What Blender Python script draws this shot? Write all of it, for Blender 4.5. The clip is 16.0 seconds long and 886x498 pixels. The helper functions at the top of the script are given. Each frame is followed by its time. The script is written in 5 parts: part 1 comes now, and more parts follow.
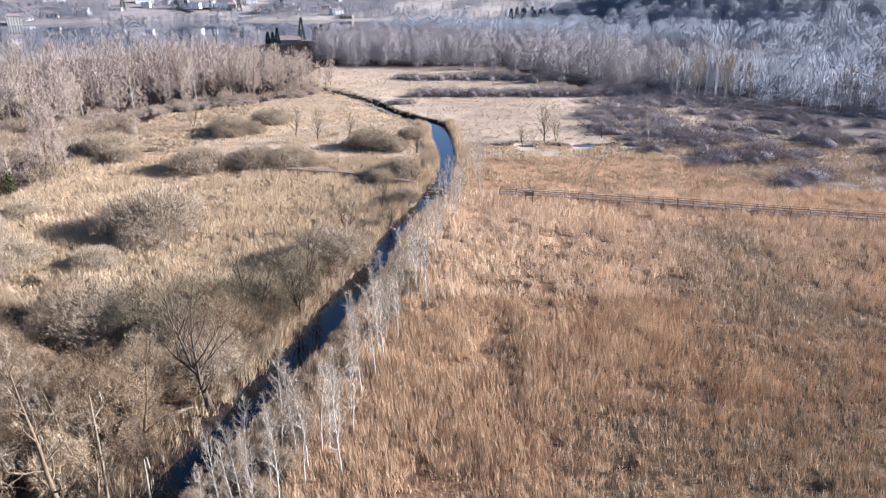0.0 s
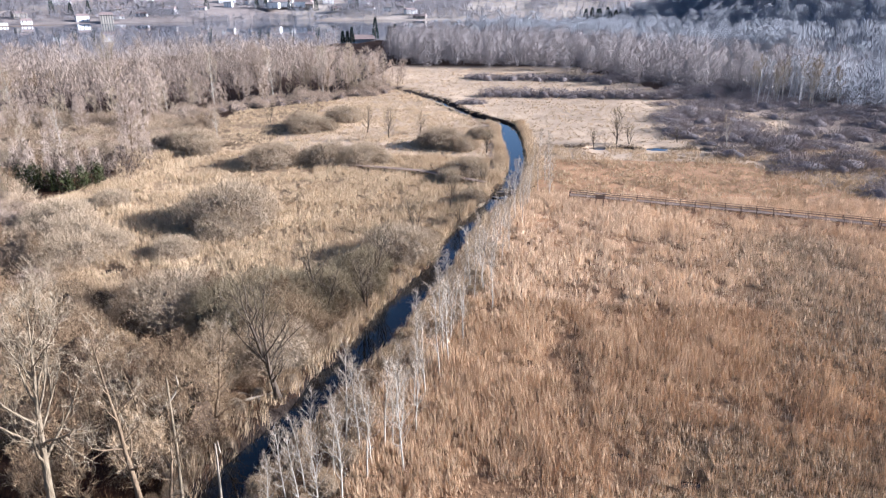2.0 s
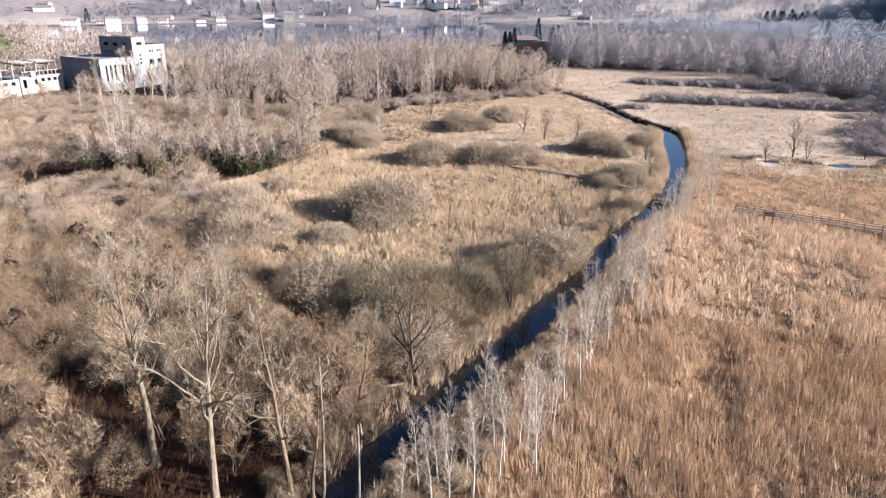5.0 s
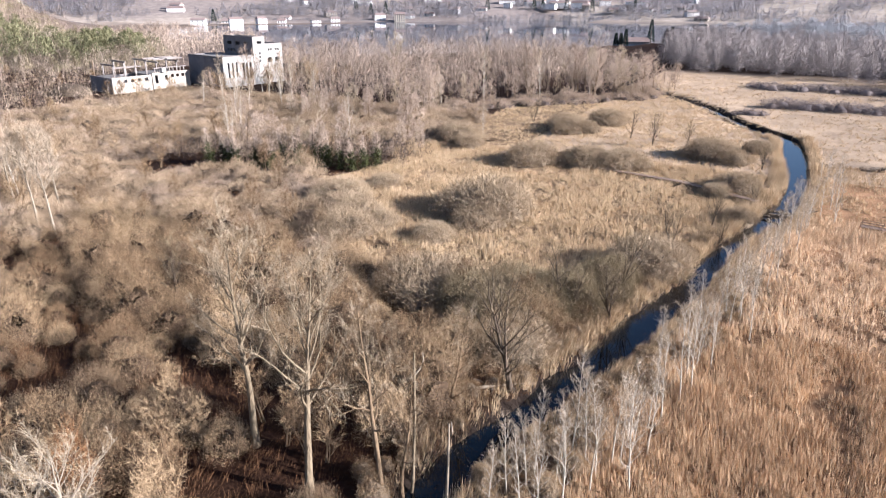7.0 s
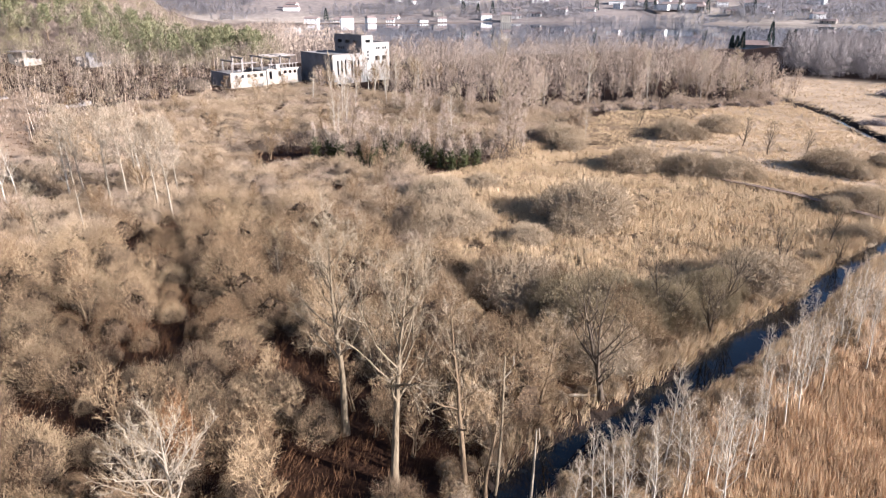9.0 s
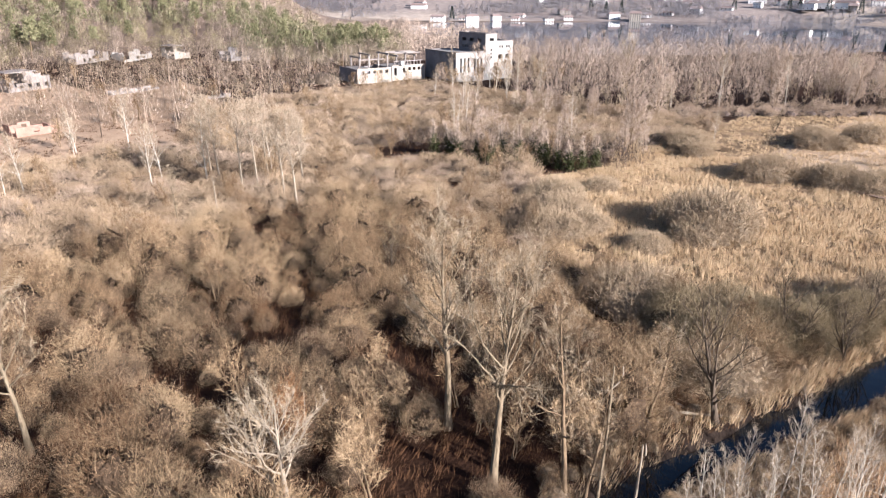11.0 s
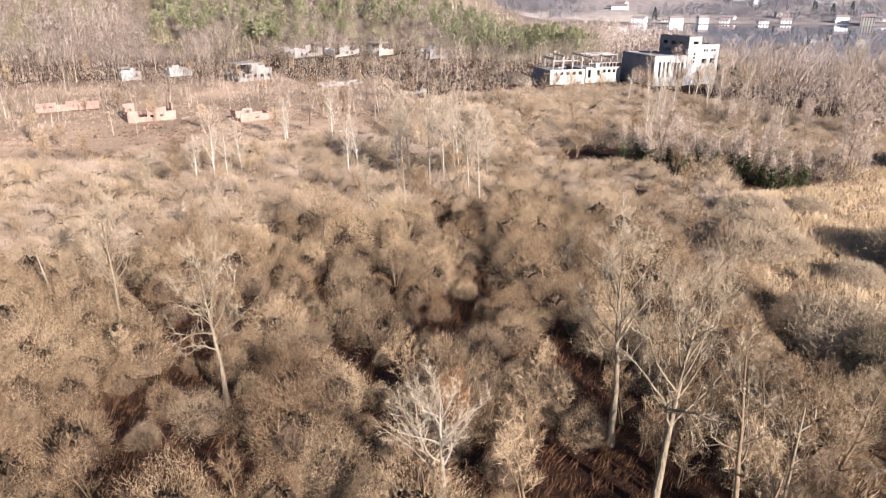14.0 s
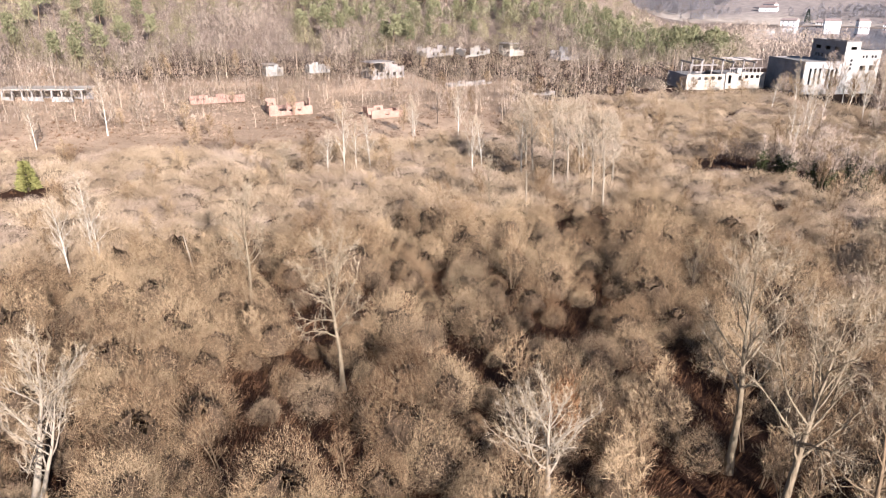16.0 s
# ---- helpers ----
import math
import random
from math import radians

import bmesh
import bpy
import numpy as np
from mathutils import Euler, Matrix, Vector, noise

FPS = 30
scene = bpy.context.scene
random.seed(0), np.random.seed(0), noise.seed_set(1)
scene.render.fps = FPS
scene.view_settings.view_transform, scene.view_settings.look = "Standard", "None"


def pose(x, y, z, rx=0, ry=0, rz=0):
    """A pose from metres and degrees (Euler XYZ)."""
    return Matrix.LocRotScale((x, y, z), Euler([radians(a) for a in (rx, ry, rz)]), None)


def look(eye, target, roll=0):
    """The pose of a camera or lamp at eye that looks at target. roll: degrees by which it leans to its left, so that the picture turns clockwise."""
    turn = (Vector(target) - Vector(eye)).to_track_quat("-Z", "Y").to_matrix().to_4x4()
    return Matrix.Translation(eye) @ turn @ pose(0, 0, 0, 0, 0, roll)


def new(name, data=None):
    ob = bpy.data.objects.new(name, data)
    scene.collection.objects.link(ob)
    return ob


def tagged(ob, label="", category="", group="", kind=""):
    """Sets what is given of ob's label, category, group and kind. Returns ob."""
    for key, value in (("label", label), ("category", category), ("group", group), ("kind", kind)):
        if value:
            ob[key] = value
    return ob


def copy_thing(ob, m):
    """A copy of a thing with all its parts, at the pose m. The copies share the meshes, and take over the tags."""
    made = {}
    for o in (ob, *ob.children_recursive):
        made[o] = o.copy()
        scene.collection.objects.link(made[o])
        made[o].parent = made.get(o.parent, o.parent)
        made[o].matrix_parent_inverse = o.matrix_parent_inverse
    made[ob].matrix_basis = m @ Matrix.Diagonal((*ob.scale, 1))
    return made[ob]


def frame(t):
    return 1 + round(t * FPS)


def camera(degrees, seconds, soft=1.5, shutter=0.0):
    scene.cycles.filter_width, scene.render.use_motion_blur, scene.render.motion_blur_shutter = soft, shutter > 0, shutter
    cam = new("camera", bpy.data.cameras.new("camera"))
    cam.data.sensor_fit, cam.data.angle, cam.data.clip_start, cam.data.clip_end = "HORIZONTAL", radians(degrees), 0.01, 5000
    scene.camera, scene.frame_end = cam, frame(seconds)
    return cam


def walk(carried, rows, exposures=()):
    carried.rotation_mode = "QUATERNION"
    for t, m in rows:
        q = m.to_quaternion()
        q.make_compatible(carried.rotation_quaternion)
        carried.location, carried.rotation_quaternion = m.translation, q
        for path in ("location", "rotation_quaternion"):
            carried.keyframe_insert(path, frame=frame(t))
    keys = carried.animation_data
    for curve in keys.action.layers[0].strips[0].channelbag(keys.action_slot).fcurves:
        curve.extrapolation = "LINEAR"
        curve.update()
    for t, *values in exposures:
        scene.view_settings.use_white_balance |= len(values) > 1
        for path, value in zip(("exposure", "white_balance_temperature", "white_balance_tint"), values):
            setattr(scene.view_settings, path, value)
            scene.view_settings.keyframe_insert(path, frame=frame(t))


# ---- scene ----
cam = camera(65.9, 16.0, soft=1.2)
# seconds, x, y, z, yaw, pitch, roll: a drone that turns where it hovers
ROWS = [
    (0, 0, 0, 35, 0, -20.75, 0.04),
    (0.5, -0.1, 0.05, 34.98, 1.39, -20.74, 0.01),
    (1, -0.2, 0.1, 34.95, 2.96, -20.74, 0.02),
    (1.5, -0.3, 0.15, 34.93, 4.3, -20.75, 0.05),
    (2, -0.4, 0.19, 34.92, 5.76, -20.75, 0.05),
    (2.5, -0.49, 0.23, 34.9, 7.16, -20.75, 0.02),
    (3, -0.57, 0.26, 34.89, 8.66, -20.76, 0.04),
    (3.5, -0.66, 0.3, 34.88, 10.53, -20.75, -0),
    (4, -0.74, 0.33, 34.87, 13.36, -20.74, -0.04),
    (4.2, -0.77, 0.34, 34.86, 14.52, -20.73, -0.02),
    (6.3, -1.06, 0.42, 34.85, 24.5, -20.66, -0),
    (6.5, -1.08, 0.43, 34.85, 25.37, -20.65, -0.07),
    (7, -1.14, 0.44, 34.85, 27.34, -20.64, -0.07),
    (7.5, -1.2, 0.45, 34.86, 29.16, -20.62, -0.08),
    (8, -1.25, 0.45, 34.87, 31.06, -20.61, -0.05),
    (8.5, -1.3, 0.45, 34.88, 33.15, -20.64, -0.01),
    (9, -1.35, 0.45, 34.89, 35.74, -20.63, 0.02),
    (9.2, -1.36, 0.45, 34.89, 36.8, -20.64, 0.02),
    (11.3, -1.51, 0.4, 34.97, 47.23, -20.74, 0),
    (11.5, -1.52, 0.39, 34.97, 48.31, -20.72, 0.01),
    (12, -1.54, 0.37, 35, 50.93, -20.75, 0),
    (12.5, -1.56, 0.35, 35.02, 53.37, -20.76, 0.02),
    (13, -1.58, 0.32, 35.05, 56, -20.78, 0.01),
    (13.5, -1.6, 0.29, 35.08, 58.56, -20.76, 0.01),
    (14, -1.61, 0.26, 35.11, 61.28, -20.75, -0),
    (14.5, -1.61, 0.22, 35.15, 63.83, -20.76, -0.01),
    (15, -1.62, 0.18, 35.18, 66.54, -20.75, -0.01),
    (15.5, -1.62, 0.14, 35.22, 68.99, -20.73, 0.03),
    (16, -1.61, 0.09, 35.26, 71.76, -20.71, 0),
]
walk(cam, [(t, pose(x, y, z, 90 + pitch, 0, yaw) @ pose(0, 0, 0, 0, 0, roll)) for t, x, y, z, yaw, pitch, roll in ROWS],
     exposures=[(0.0, 1.93, 5050, 15), (6.0, 1.84, 5400, 16.5), (16.0, 1.77, 5700, 17)])

# ---- sky and sun ----
SUN_EL, SUN_AZ = 20.5, 9.0          # degrees above the horizon; from +x towards +y
sky_world = bpy.data.worlds.new("winter_sky")
scene.world = sky_world
sky_world.use_nodes = True
wn = sky_world.node_tree
sky = wn.nodes.new("ShaderNodeTexSky")
sky.sky_type, sky.sun_disc = "NISHITA", False
sky.sun_elevation, sky.sun_rotation = radians(SUN_EL), radians(90 - SUN_AZ)
sky.air_density, sky.dust_density, sky.altitude = 0.9, 0.9, 600
wn.links.new(sky.outputs[0], wn.nodes["Background"].inputs[0])
wn.nodes["Background"].inputs[1].default_value = 0.05
sun_data = bpy.data.lights.new("sun", "SUN")
sun_data.energy, sun_data.angle, sun_data.color = 5.0, radians(0.6), (1.0, 0.91, 0.79)
sun_ob = new("sun", sun_data)
sd = Vector((math.cos(radians(SUN_EL)) * math.cos(radians(SUN_AZ)), math.cos(radians(SUN_EL)) * math.sin(radians(SUN_AZ)), math.sin(radians(SUN_EL))))
sun_ob.matrix_world = look(sd * 300, (0, 0, 0))


# ---- materials ----
def mat(name, a, b, scale=1.0, rough=0.9, island=0.0, each=0.0, bump=0.0, bump_scale=None, metal=0.0, soil=False, spec=0.08, ior=1.45, stretch=(1, 1, 1)):
    """Two colours mixed by noise at two scales, by chance per island and per object."""
    m = bpy.data.materials.new(name)
    m.use_nodes = True
    n, l = m.node_tree.nodes, m.node_tree.links
    p = n["Principled BSDF"]
    p.inputs["Roughness"].default_value, p.inputs["Metallic"].default_value = rough, metal
    p.inputs["Specular IOR Level"].default_value, p.inputs["IOR"].default_value = spec, ior
    tc, mp = n.new("ShaderNodeTexCoord"), n.new("ShaderNodeMapping")
    mp.inputs["Scale"].default_value = stretch
    l.new(tc.outputs["Object"], mp.inputs["Vector"])
    big, fine = n.new("ShaderNodeTexNoise"), n.new("ShaderNodeTexNoise")
    big.inputs["Scale"].default_value, fine.inputs["Scale"].default_value = scale, scale * 9
    big.inputs["Detail"].default_value = fine.inputs["Detail"].default_value = 4
    for t in (big, fine):
        l.new(mp.outputs[0], t.inputs["Vector"])

    def math_node(op, x, y):
        k = n.new("ShaderNodeMath")
        k.operation = op
        for i, v in enumerate((x, y)):
            if isinstance(v, (int, float)):
                k.inputs[i].default_value = v
            else:
                l.new(v, k.inputs[i])
        return k.outputs[0]

    fac = math_node("ADD", math_node("MULTIPLY", big.outputs[0], 0.6), math_node("MULTIPLY", fine.outputs[0], 0.4))
    fac = math_node("ADD", math_node("MULTIPLY", math_node("SUBTRACT", fac, 0.5), 2.2), 0.5)
    if island:
        fac = math_node("ADD", fac, math_node("MULTIPLY", math_node("SUBTRACT", n.new("ShaderNodeNewGeometry").outputs["Random Per Island"], 0.5), island))
    if each:
        fac = math_node("ADD", fac, math_node("MULTIPLY", math_node("SUBTRACT", n.new("ShaderNodeObjectInfo").outputs["Random"], 0.5), each))
    mix = n.new("ShaderNodeMix")
    mix.data_type, mix.clamp_factor = "RGBA", True
    l.new(fac, mix.inputs[0])
    mix.inputs[6].default_value, mix.inputs[7].default_value = (*a, 1), (*b, 1)
    out = mix.outputs[2]
    if soil:
        at = n.new("ShaderNodeAttribute")
        at.attribute_name = "soil"
        mul = n.new("ShaderNodeMix")
        mul.data_type, mul.blend_type = "RGBA", "MULTIPLY"
        mul.inputs[0].default_value = 1
        l.new(at.outputs["Color"], mul.inputs[6])
        l.new(out, mul.inputs[7])
        out = mul.outputs[2]
    l.new(out, p.inputs["Base Color"])
    if bump:
        bn, bt = n.new("ShaderNodeBump"), n.new("ShaderNodeTexNoise")
        bt.inputs["Scale"].default_value, bt.inputs["Detail"].default_value = bump_scale or scale * 4, 6
        l.new(mp.outputs[0], bt.inputs["Vector"])
        l.new(bt.outputs[0], bn.inputs["Height"])
        bn.inputs["Strength"].default_value, bn.inputs["Distance"].default_value = bump, 0.3
        l.new(bn.outputs[0], p.inputs["Normal"])
    return m


GROUND = mat("soil_and_litter", (0.40, 0.37, 0.35), (0.80, 0.76, 0.73), 0.12, 0.95, bump=0.8, bump_scale=2.2, soil=True)
WATER = mat("still_water", (0.002, 0.004, 0.006), (0.004, 0.007, 0.010), 0.05, 0.02, spec=0.5, ior=1.38, bump=0.01, bump_scale=1.2)
LAKE = mat("lake_water", (0.045, 0.058, 0.078), (0.055, 0.07, 0.092), 0.01, 0.04, spec=0.5, ior=1.33, bump=0.02, bump_scale=0.5)
RUST_REED = mat("rust_reed", (0.325, 0.20, 0.107), (0.67, 0.485, 0.298), 0.22, 0.8, island=0.6)
# a paler stand of reed, with some distant haze in the colour too
PALE_REED = mat("pale_rust_reed", (0.45, 0.31, 0.188), (0.78, 0.595, 0.395), 0.22, 0.8, island=0.5)
GOLD_REED = mat("golden_reed", (0.335, 0.232, 0.13), (0.58, 0.437, 0.268), 0.15, 0.8, island=0.5)
SEDGE = mat("brown_green_sedge", (0.28, 0.20, 0.122), (0.55, 0.425, 0.285), 0.3, 0.9, island=0.9)
DRY_GRASS = mat("dry_russet_grass", (0.24, 0.165, 0.11), (0.40, 0.29, 0.205), 0.12, 0.9, island=0.4)
# bramble stems, their colour darkened for the shade under the scrub
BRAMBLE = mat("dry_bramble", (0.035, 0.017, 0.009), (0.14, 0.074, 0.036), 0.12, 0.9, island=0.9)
PALE_BARK = mat("pale_poplar_bark", (0.115, 0.083, 0.05), (0.265, 0.21, 0.138), 1.2, 0.9, bump=0.8, stretch=(1, 1, 0.25))
BIRCH_BARK = mat("white_birch_bark", (0.32, 0.275, 0.215), (0.56, 0.50, 0.41), 1.6, 0.8, bump=0.3, stretch=(1, 1, 3))
DARK_BARK = mat("dark_wet_bark", (0.0461, 0.0341, 0.026), (0.132, 0.0997, 0.0672), 1.5, 0.9, bump=0.5, stretch=(1, 1, 0.3))
BROWN_BARK = mat("brown_bark", (0.0937, 0.0615, 0.0373), (0.225, 0.161, 0.0961), 1.5, 0.9, bump=0.5, stretch=(1, 1, 0.3))
DEAD_WOOD = mat("bleached_dead_wood", (0.17, 0.132, 0.09), (0.34, 0.285, 0.215), 2.0, 0.85, bump=0.4, stretch=(1, 1, 0.3))
PALE_TWIG = mat("pale_twigs", (0.25, 0.186, 0.115), (0.46, 0.375, 0.262), 0.4, 0.85, island=0.8, each=0.3)
BIRCH_TWIG = mat("whitish_birch_twigs", (0.22, 0.163, 0.105), (0.43, 0.345, 0.245), 0.4, 0.85, island=0.8, each=0.3)
WILLOW_TWIG = mat("olive_willow_twigs", (0.13, 0.096, 0.054), (0.315, 0.247, 0.147), 0.4, 0.9, island=0.8, each=0.4)
TAN_TWIG = mat("tan_shrub_twigs", (0.12, 0.071, 0.037), (0.41, 0.295, 0.172), 0.4, 0.85, island=1.2, each=0.9)
GREY_TWIG = mat("grey_brown_shrub_twigs", (0.115, 0.075, 0.045), (0.30, 0.215, 0.13), 0.4, 0.9, island=1.1, each=0.7)
RED_TWIG = mat("rusty_leaf_twigs", (0.154, 0.0644, 0.0241), (0.288, 0.151, 0.0697), 0.6, 0.9, island=0.9)
WOOD_TWIG = mat("winter_wood_twigs", (0.25, 0.185, 0.14), (0.58, 0.46, 0.35), 0.09, 0.9, island=0.35, each=0.5)
# paler copies of the shrub twigs, the far sunlit tone put into the colour
DOME_TWIG = mat("far_lit_tan_twigs", (0.192, 0.132, 0.08), (0.43, 0.323, 0.21), 0.11, 0.9, island=0.5, each=0.6)
DUN_TWIG = mat("far_lit_dun_twigs", (0.22, 0.158, 0.108), (0.45, 0.345, 0.25), 0.11, 0.9, island=0.4, each=0.5)
# hearts of bushes: twig colours dimmed to carry the shade inside a crown
HEART_SHADE = mat("shaded_tan_core", (0.09, 0.065, 0.042), (0.19, 0.14, 0.095), 0.3, 0.95, bump=1.0, bump_scale=5.0)
HEART_FAR = mat("shaded_grey_brown_core", (0.07, 0.053, 0.045), (0.15, 0.117, 0.098), 0.12, 0.95, bump=1.0, bump_scale=2.0)
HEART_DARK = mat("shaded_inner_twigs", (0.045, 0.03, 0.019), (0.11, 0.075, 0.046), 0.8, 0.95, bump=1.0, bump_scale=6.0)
HEART_HEATH = mat("shaded_mauve_core", (0.115, 0.097, 0.092), (0.215, 0.18, 0.168), 0.2, 0.95, island=0.4, bump=1.0, bump_scale=2.0)
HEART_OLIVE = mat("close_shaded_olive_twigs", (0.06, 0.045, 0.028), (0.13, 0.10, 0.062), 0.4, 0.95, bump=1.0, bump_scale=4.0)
HEART_DUN = mat("shaded_olive_core", (0.12, 0.09, 0.06), (0.24, 0.185, 0.123), 0.4, 0.95, bump=1.0, bump_scale=4.0)
MOUND_TWIG = mat("olive_brown_willow_twigs", (0.20, 0.145, 0.09), (0.43, 0.33, 0.215), 0.4, 0.9, island=0.6, each=0.4)
THICKET_TWIG = mat("dark_thicket_twigs", (0.05, 0.037, 0.030), (0.16, 0.12, 0.092), 0.3, 0.9, island=0.6)
GROVE_TWIG = mat("chalky_birch_stems", (0.40, 0.375, 0.35), (0.66, 0.63, 0.60), 0.3, 0.85, island=0.5)
MEADOW_WOOD = mat("grey_mauve_wood_twigs", (0.25, 0.21, 0.195), (0.46, 0.40, 0.37), 0.04, 0.9, island=0.3, each=0.4)
# pale grey slope twigs: the haze of distance is mixed into both materials
SLOPE_TWIG = mat("hazed_slope_twigs", (0.30, 0.30, 0.315), (0.46, 0.46, 0.475), 0.03, 0.9, island=0.2, each=0.5)
FAR_TWIG = mat("hazed_far_twigs", (0.24, 0.225, 0.235), (0.40, 0.375, 0.375), 0.02, 0.9, island=0.3, each=0.5)
HEATH_TWIG = mat("mauve_grey_twigs", (0.15, 0.122, 0.11), (0.31, 0.256, 0.228), 0.10, 0.9, island=0.4, each=0.5)
OLIVE_TWIG = mat("olive_ivy_twigs", (0.20, 0.17, 0.085), (0.46, 0.39, 0.225), 0.1, 0.9, island=0.5, each=0.5)
IVY = mat("dark_ivy_leaves", (0.022, 0.027, 0.010), (0.075, 0.08, 0.03), 0.5, 0.7, island=0.8)
PINE = mat("pine_needles", (0.085, 0.083, 0.042), (0.24, 0.225, 0.12), 0.4, 0.8, island=0.8, each=0.4)
SPRUCE = mat("spruce_needles", (0.0189, 0.0315, 0.0284), (0.0567, 0.0756, 0.063), 0.4, 0.8, island=0.8)
CONCRETE = mat("stained_concrete", (0.14, 0.12, 0.105), (0.31, 0.275, 0.245), 0.35, 0.9, bump=0.3)
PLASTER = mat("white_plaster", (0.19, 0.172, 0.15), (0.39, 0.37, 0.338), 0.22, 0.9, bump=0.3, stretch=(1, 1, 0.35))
# plaster darkened for the shade on sunless walls; also used for dark huts
DARK_SHADE_PLASTER = mat("dark_shade_plaster", (0.136, 0.122, 0.116), (0.258, 0.238, 0.224), 0.3, 0.9, bump=0.2)
YELLOW_WALL = mat("yellowed_stucco", (0.24, 0.205, 0.165), (0.42, 0.375, 0.315), 0.4, 0.9, bump=0.2)
BRICK = mat("weathered_brick", (0.21, 0.118, 0.086), (0.36, 0.235, 0.18), 0.6, 0.9, bump=0.4)
# near-black floors: the dark inside halls and huts is put into the colour
DARK_HOLE = mat("dark_interior", (0.02, 0.018, 0.016), (0.05, 0.045, 0.04), 0.5, 0.95)
WHITE_WALL = mat("white_house_paint", (0.55, 0.53, 0.50), (0.78, 0.76, 0.73), 0.2, 0.85, each=0.5)
ROOF_TILE = mat("clay_roof", (0.177, 0.129, 0.112), (0.286, 0.224, 0.197), 0.4, 0.9, each=0.6, bump=0.3)
ROOF_FELT = mat("grey_flat_roof", (0.15, 0.136, 0.122), (0.286, 0.265, 0.238), 0.3, 0.95, bump=0.2)
YEW = mat("yellow_green_needles", (0.10, 0.095, 0.03), (0.25, 0.23, 0.08), 0.5, 0.8, island=0.8)
GLASS = mat("dark_window_glass", (0.02, 0.025, 0.03), (0.04, 0.045, 0.05), 0.5, 0.08, spec=0.7)
TIMBER = mat("weathered_timber", (0.135, 0.092, 0.068), (0.26, 0.19, 0.142), 0.8, 0.85, bump=0.4, each=0.5)


# ---- mesh helpers ----
def tri_mesh(name, v, f, material, face=None):
    """A mesh from arrays; face: the way each corner's foliage faces, for soft round shading."""
    me = bpy.data.meshes.new(name)
    v, f = np.asarray(v, np.float32), np.asarray(f, np.int32)
    if face is not None:
        g = np.cross(v[f[:, 1]] - v[f[:, 0]], v[f[:, 2]] - v[f[:, 0]])
        f = np.where(((g * face[f[:, 0]]).sum(1) < 0)[:, None], f[:, ::-1], f)
    me.vertices.add(len(v))
    me.vertices.foreach_set("co", v.ravel())
    me.loops.add(f.size)
    me.loops.foreach_set("vertex_index", f.ravel())
    me.polygons.add(len(f))
    me.polygons.foreach_set("loop_start", np.arange(0, f.size, f.shape[1], dtype=np.int32))
    me.update(calc_edges=True)
    if face is not None:
        me.normals_split_custom_set_from_vertices(face.tolist())
    me.materials.append(material)
    return me


def child(name, me, parent, label=""):
    ob = new(name, me)
    ob.parent = parent
    return tagged(ob, label)


def part(name, bm, material, parent, label=""):
    me = bpy.data.meshes.new(name)
    bm.to_mesh(me)
    bm.free()
    me.materials.append(material)
    return child(name, me, parent, label)


def unit(v):
    return v / (np.linalg.norm(v, axis=-1, keepdims=True) + 1e-9)


def blades(rng, base, way, width):
    """One thin tapered triangle for each stalk."""
    side = unit(np.cross(way, rng.normal(size=way.shape))) * (np.asarray(width)[:, None] / 2)
    v = np.stack([base - side, base + side, base + way], 1).reshape(-1, 3)
    return v, np.arange(len(v)).reshape(-1, 3)


def tube(pts, radii, sides):
    """A tapered round stem along points; triangles."""
    pts, radii = np.asarray(pts, float), np.asarray(radii, float)
    d = unit(np.gradient(pts, axis=0))
    a = unit(np.cross(d, np.where(np.abs(d[:, 2:]) > 0.9, [[1.0, 0, 0]], [[0, 0, 1.0]])))
    b = np.cross(d, a)
    w = np.arange(sides) * 2 * np.pi / sides
    ring = pts[:, None] + radii[:, None, None] * (np.cos(w)[None, :, None] * a[:, None] + np.sin(w)[None, :, None] * b[:, None])
    k = len(pts)
    i = (np.arange(k - 1)[:, None] * sides + np.arange(sides)[None]).ravel()
    j = (np.arange(k - 1)[:, None] * sides + (np.arange(sides)[None] + 1) % sides).ravel()
    f = np.concatenate([np.stack([i, j, j + sides], 1), np.stack([i, j + sides, i + sides], 1)])
    return ring.reshape(-1, 3), f


def merge(pieces):
    vs, fs, n = [], [], 0
    for v, f in pieces:
        vs.append(v)
        fs.append(f + n)
        n += len(v)
    return np.concatenate(vs), np.concatenate(fs)


def way_on(rng, p, d, length, k, bend, up):
    pts, d = [np.array(p, float)], unit(np.array(d, float))
    for _ in range(k):
        d = unit(d + rng.normal(0, bend, 3) + (0, 0, up))
        pts.append(pts[-1] + d * length / k)
    return np.array(pts)


def along(pts, s):
    x = s * (len(pts) - 1)
    i = min(int(x), len(pts) - 2)
    return pts[i] + (pts[i + 1] - pts[i]) * (x - i), unit(pts[i + 1] - pts[i])


def box(bm, x0, y0, z0, x1, y1, z1):
    r = bmesh.ops.create_cube(bm, size=1.0)
    bmesh.ops.transform(bm, verts=r["verts"], matrix=Matrix.Translation(((x0 + x1) / 2, (y0 + y1) / 2, (z0 + z1) / 2)) @ Matrix.Diagonal((x1 - x0, y1 - y0, z1 - z0, 1)))


def smooth(a, b, x):
    t = np.clip((x - a) / (b - a), 0, 1)
    return t * t * (3 - 2 * t)


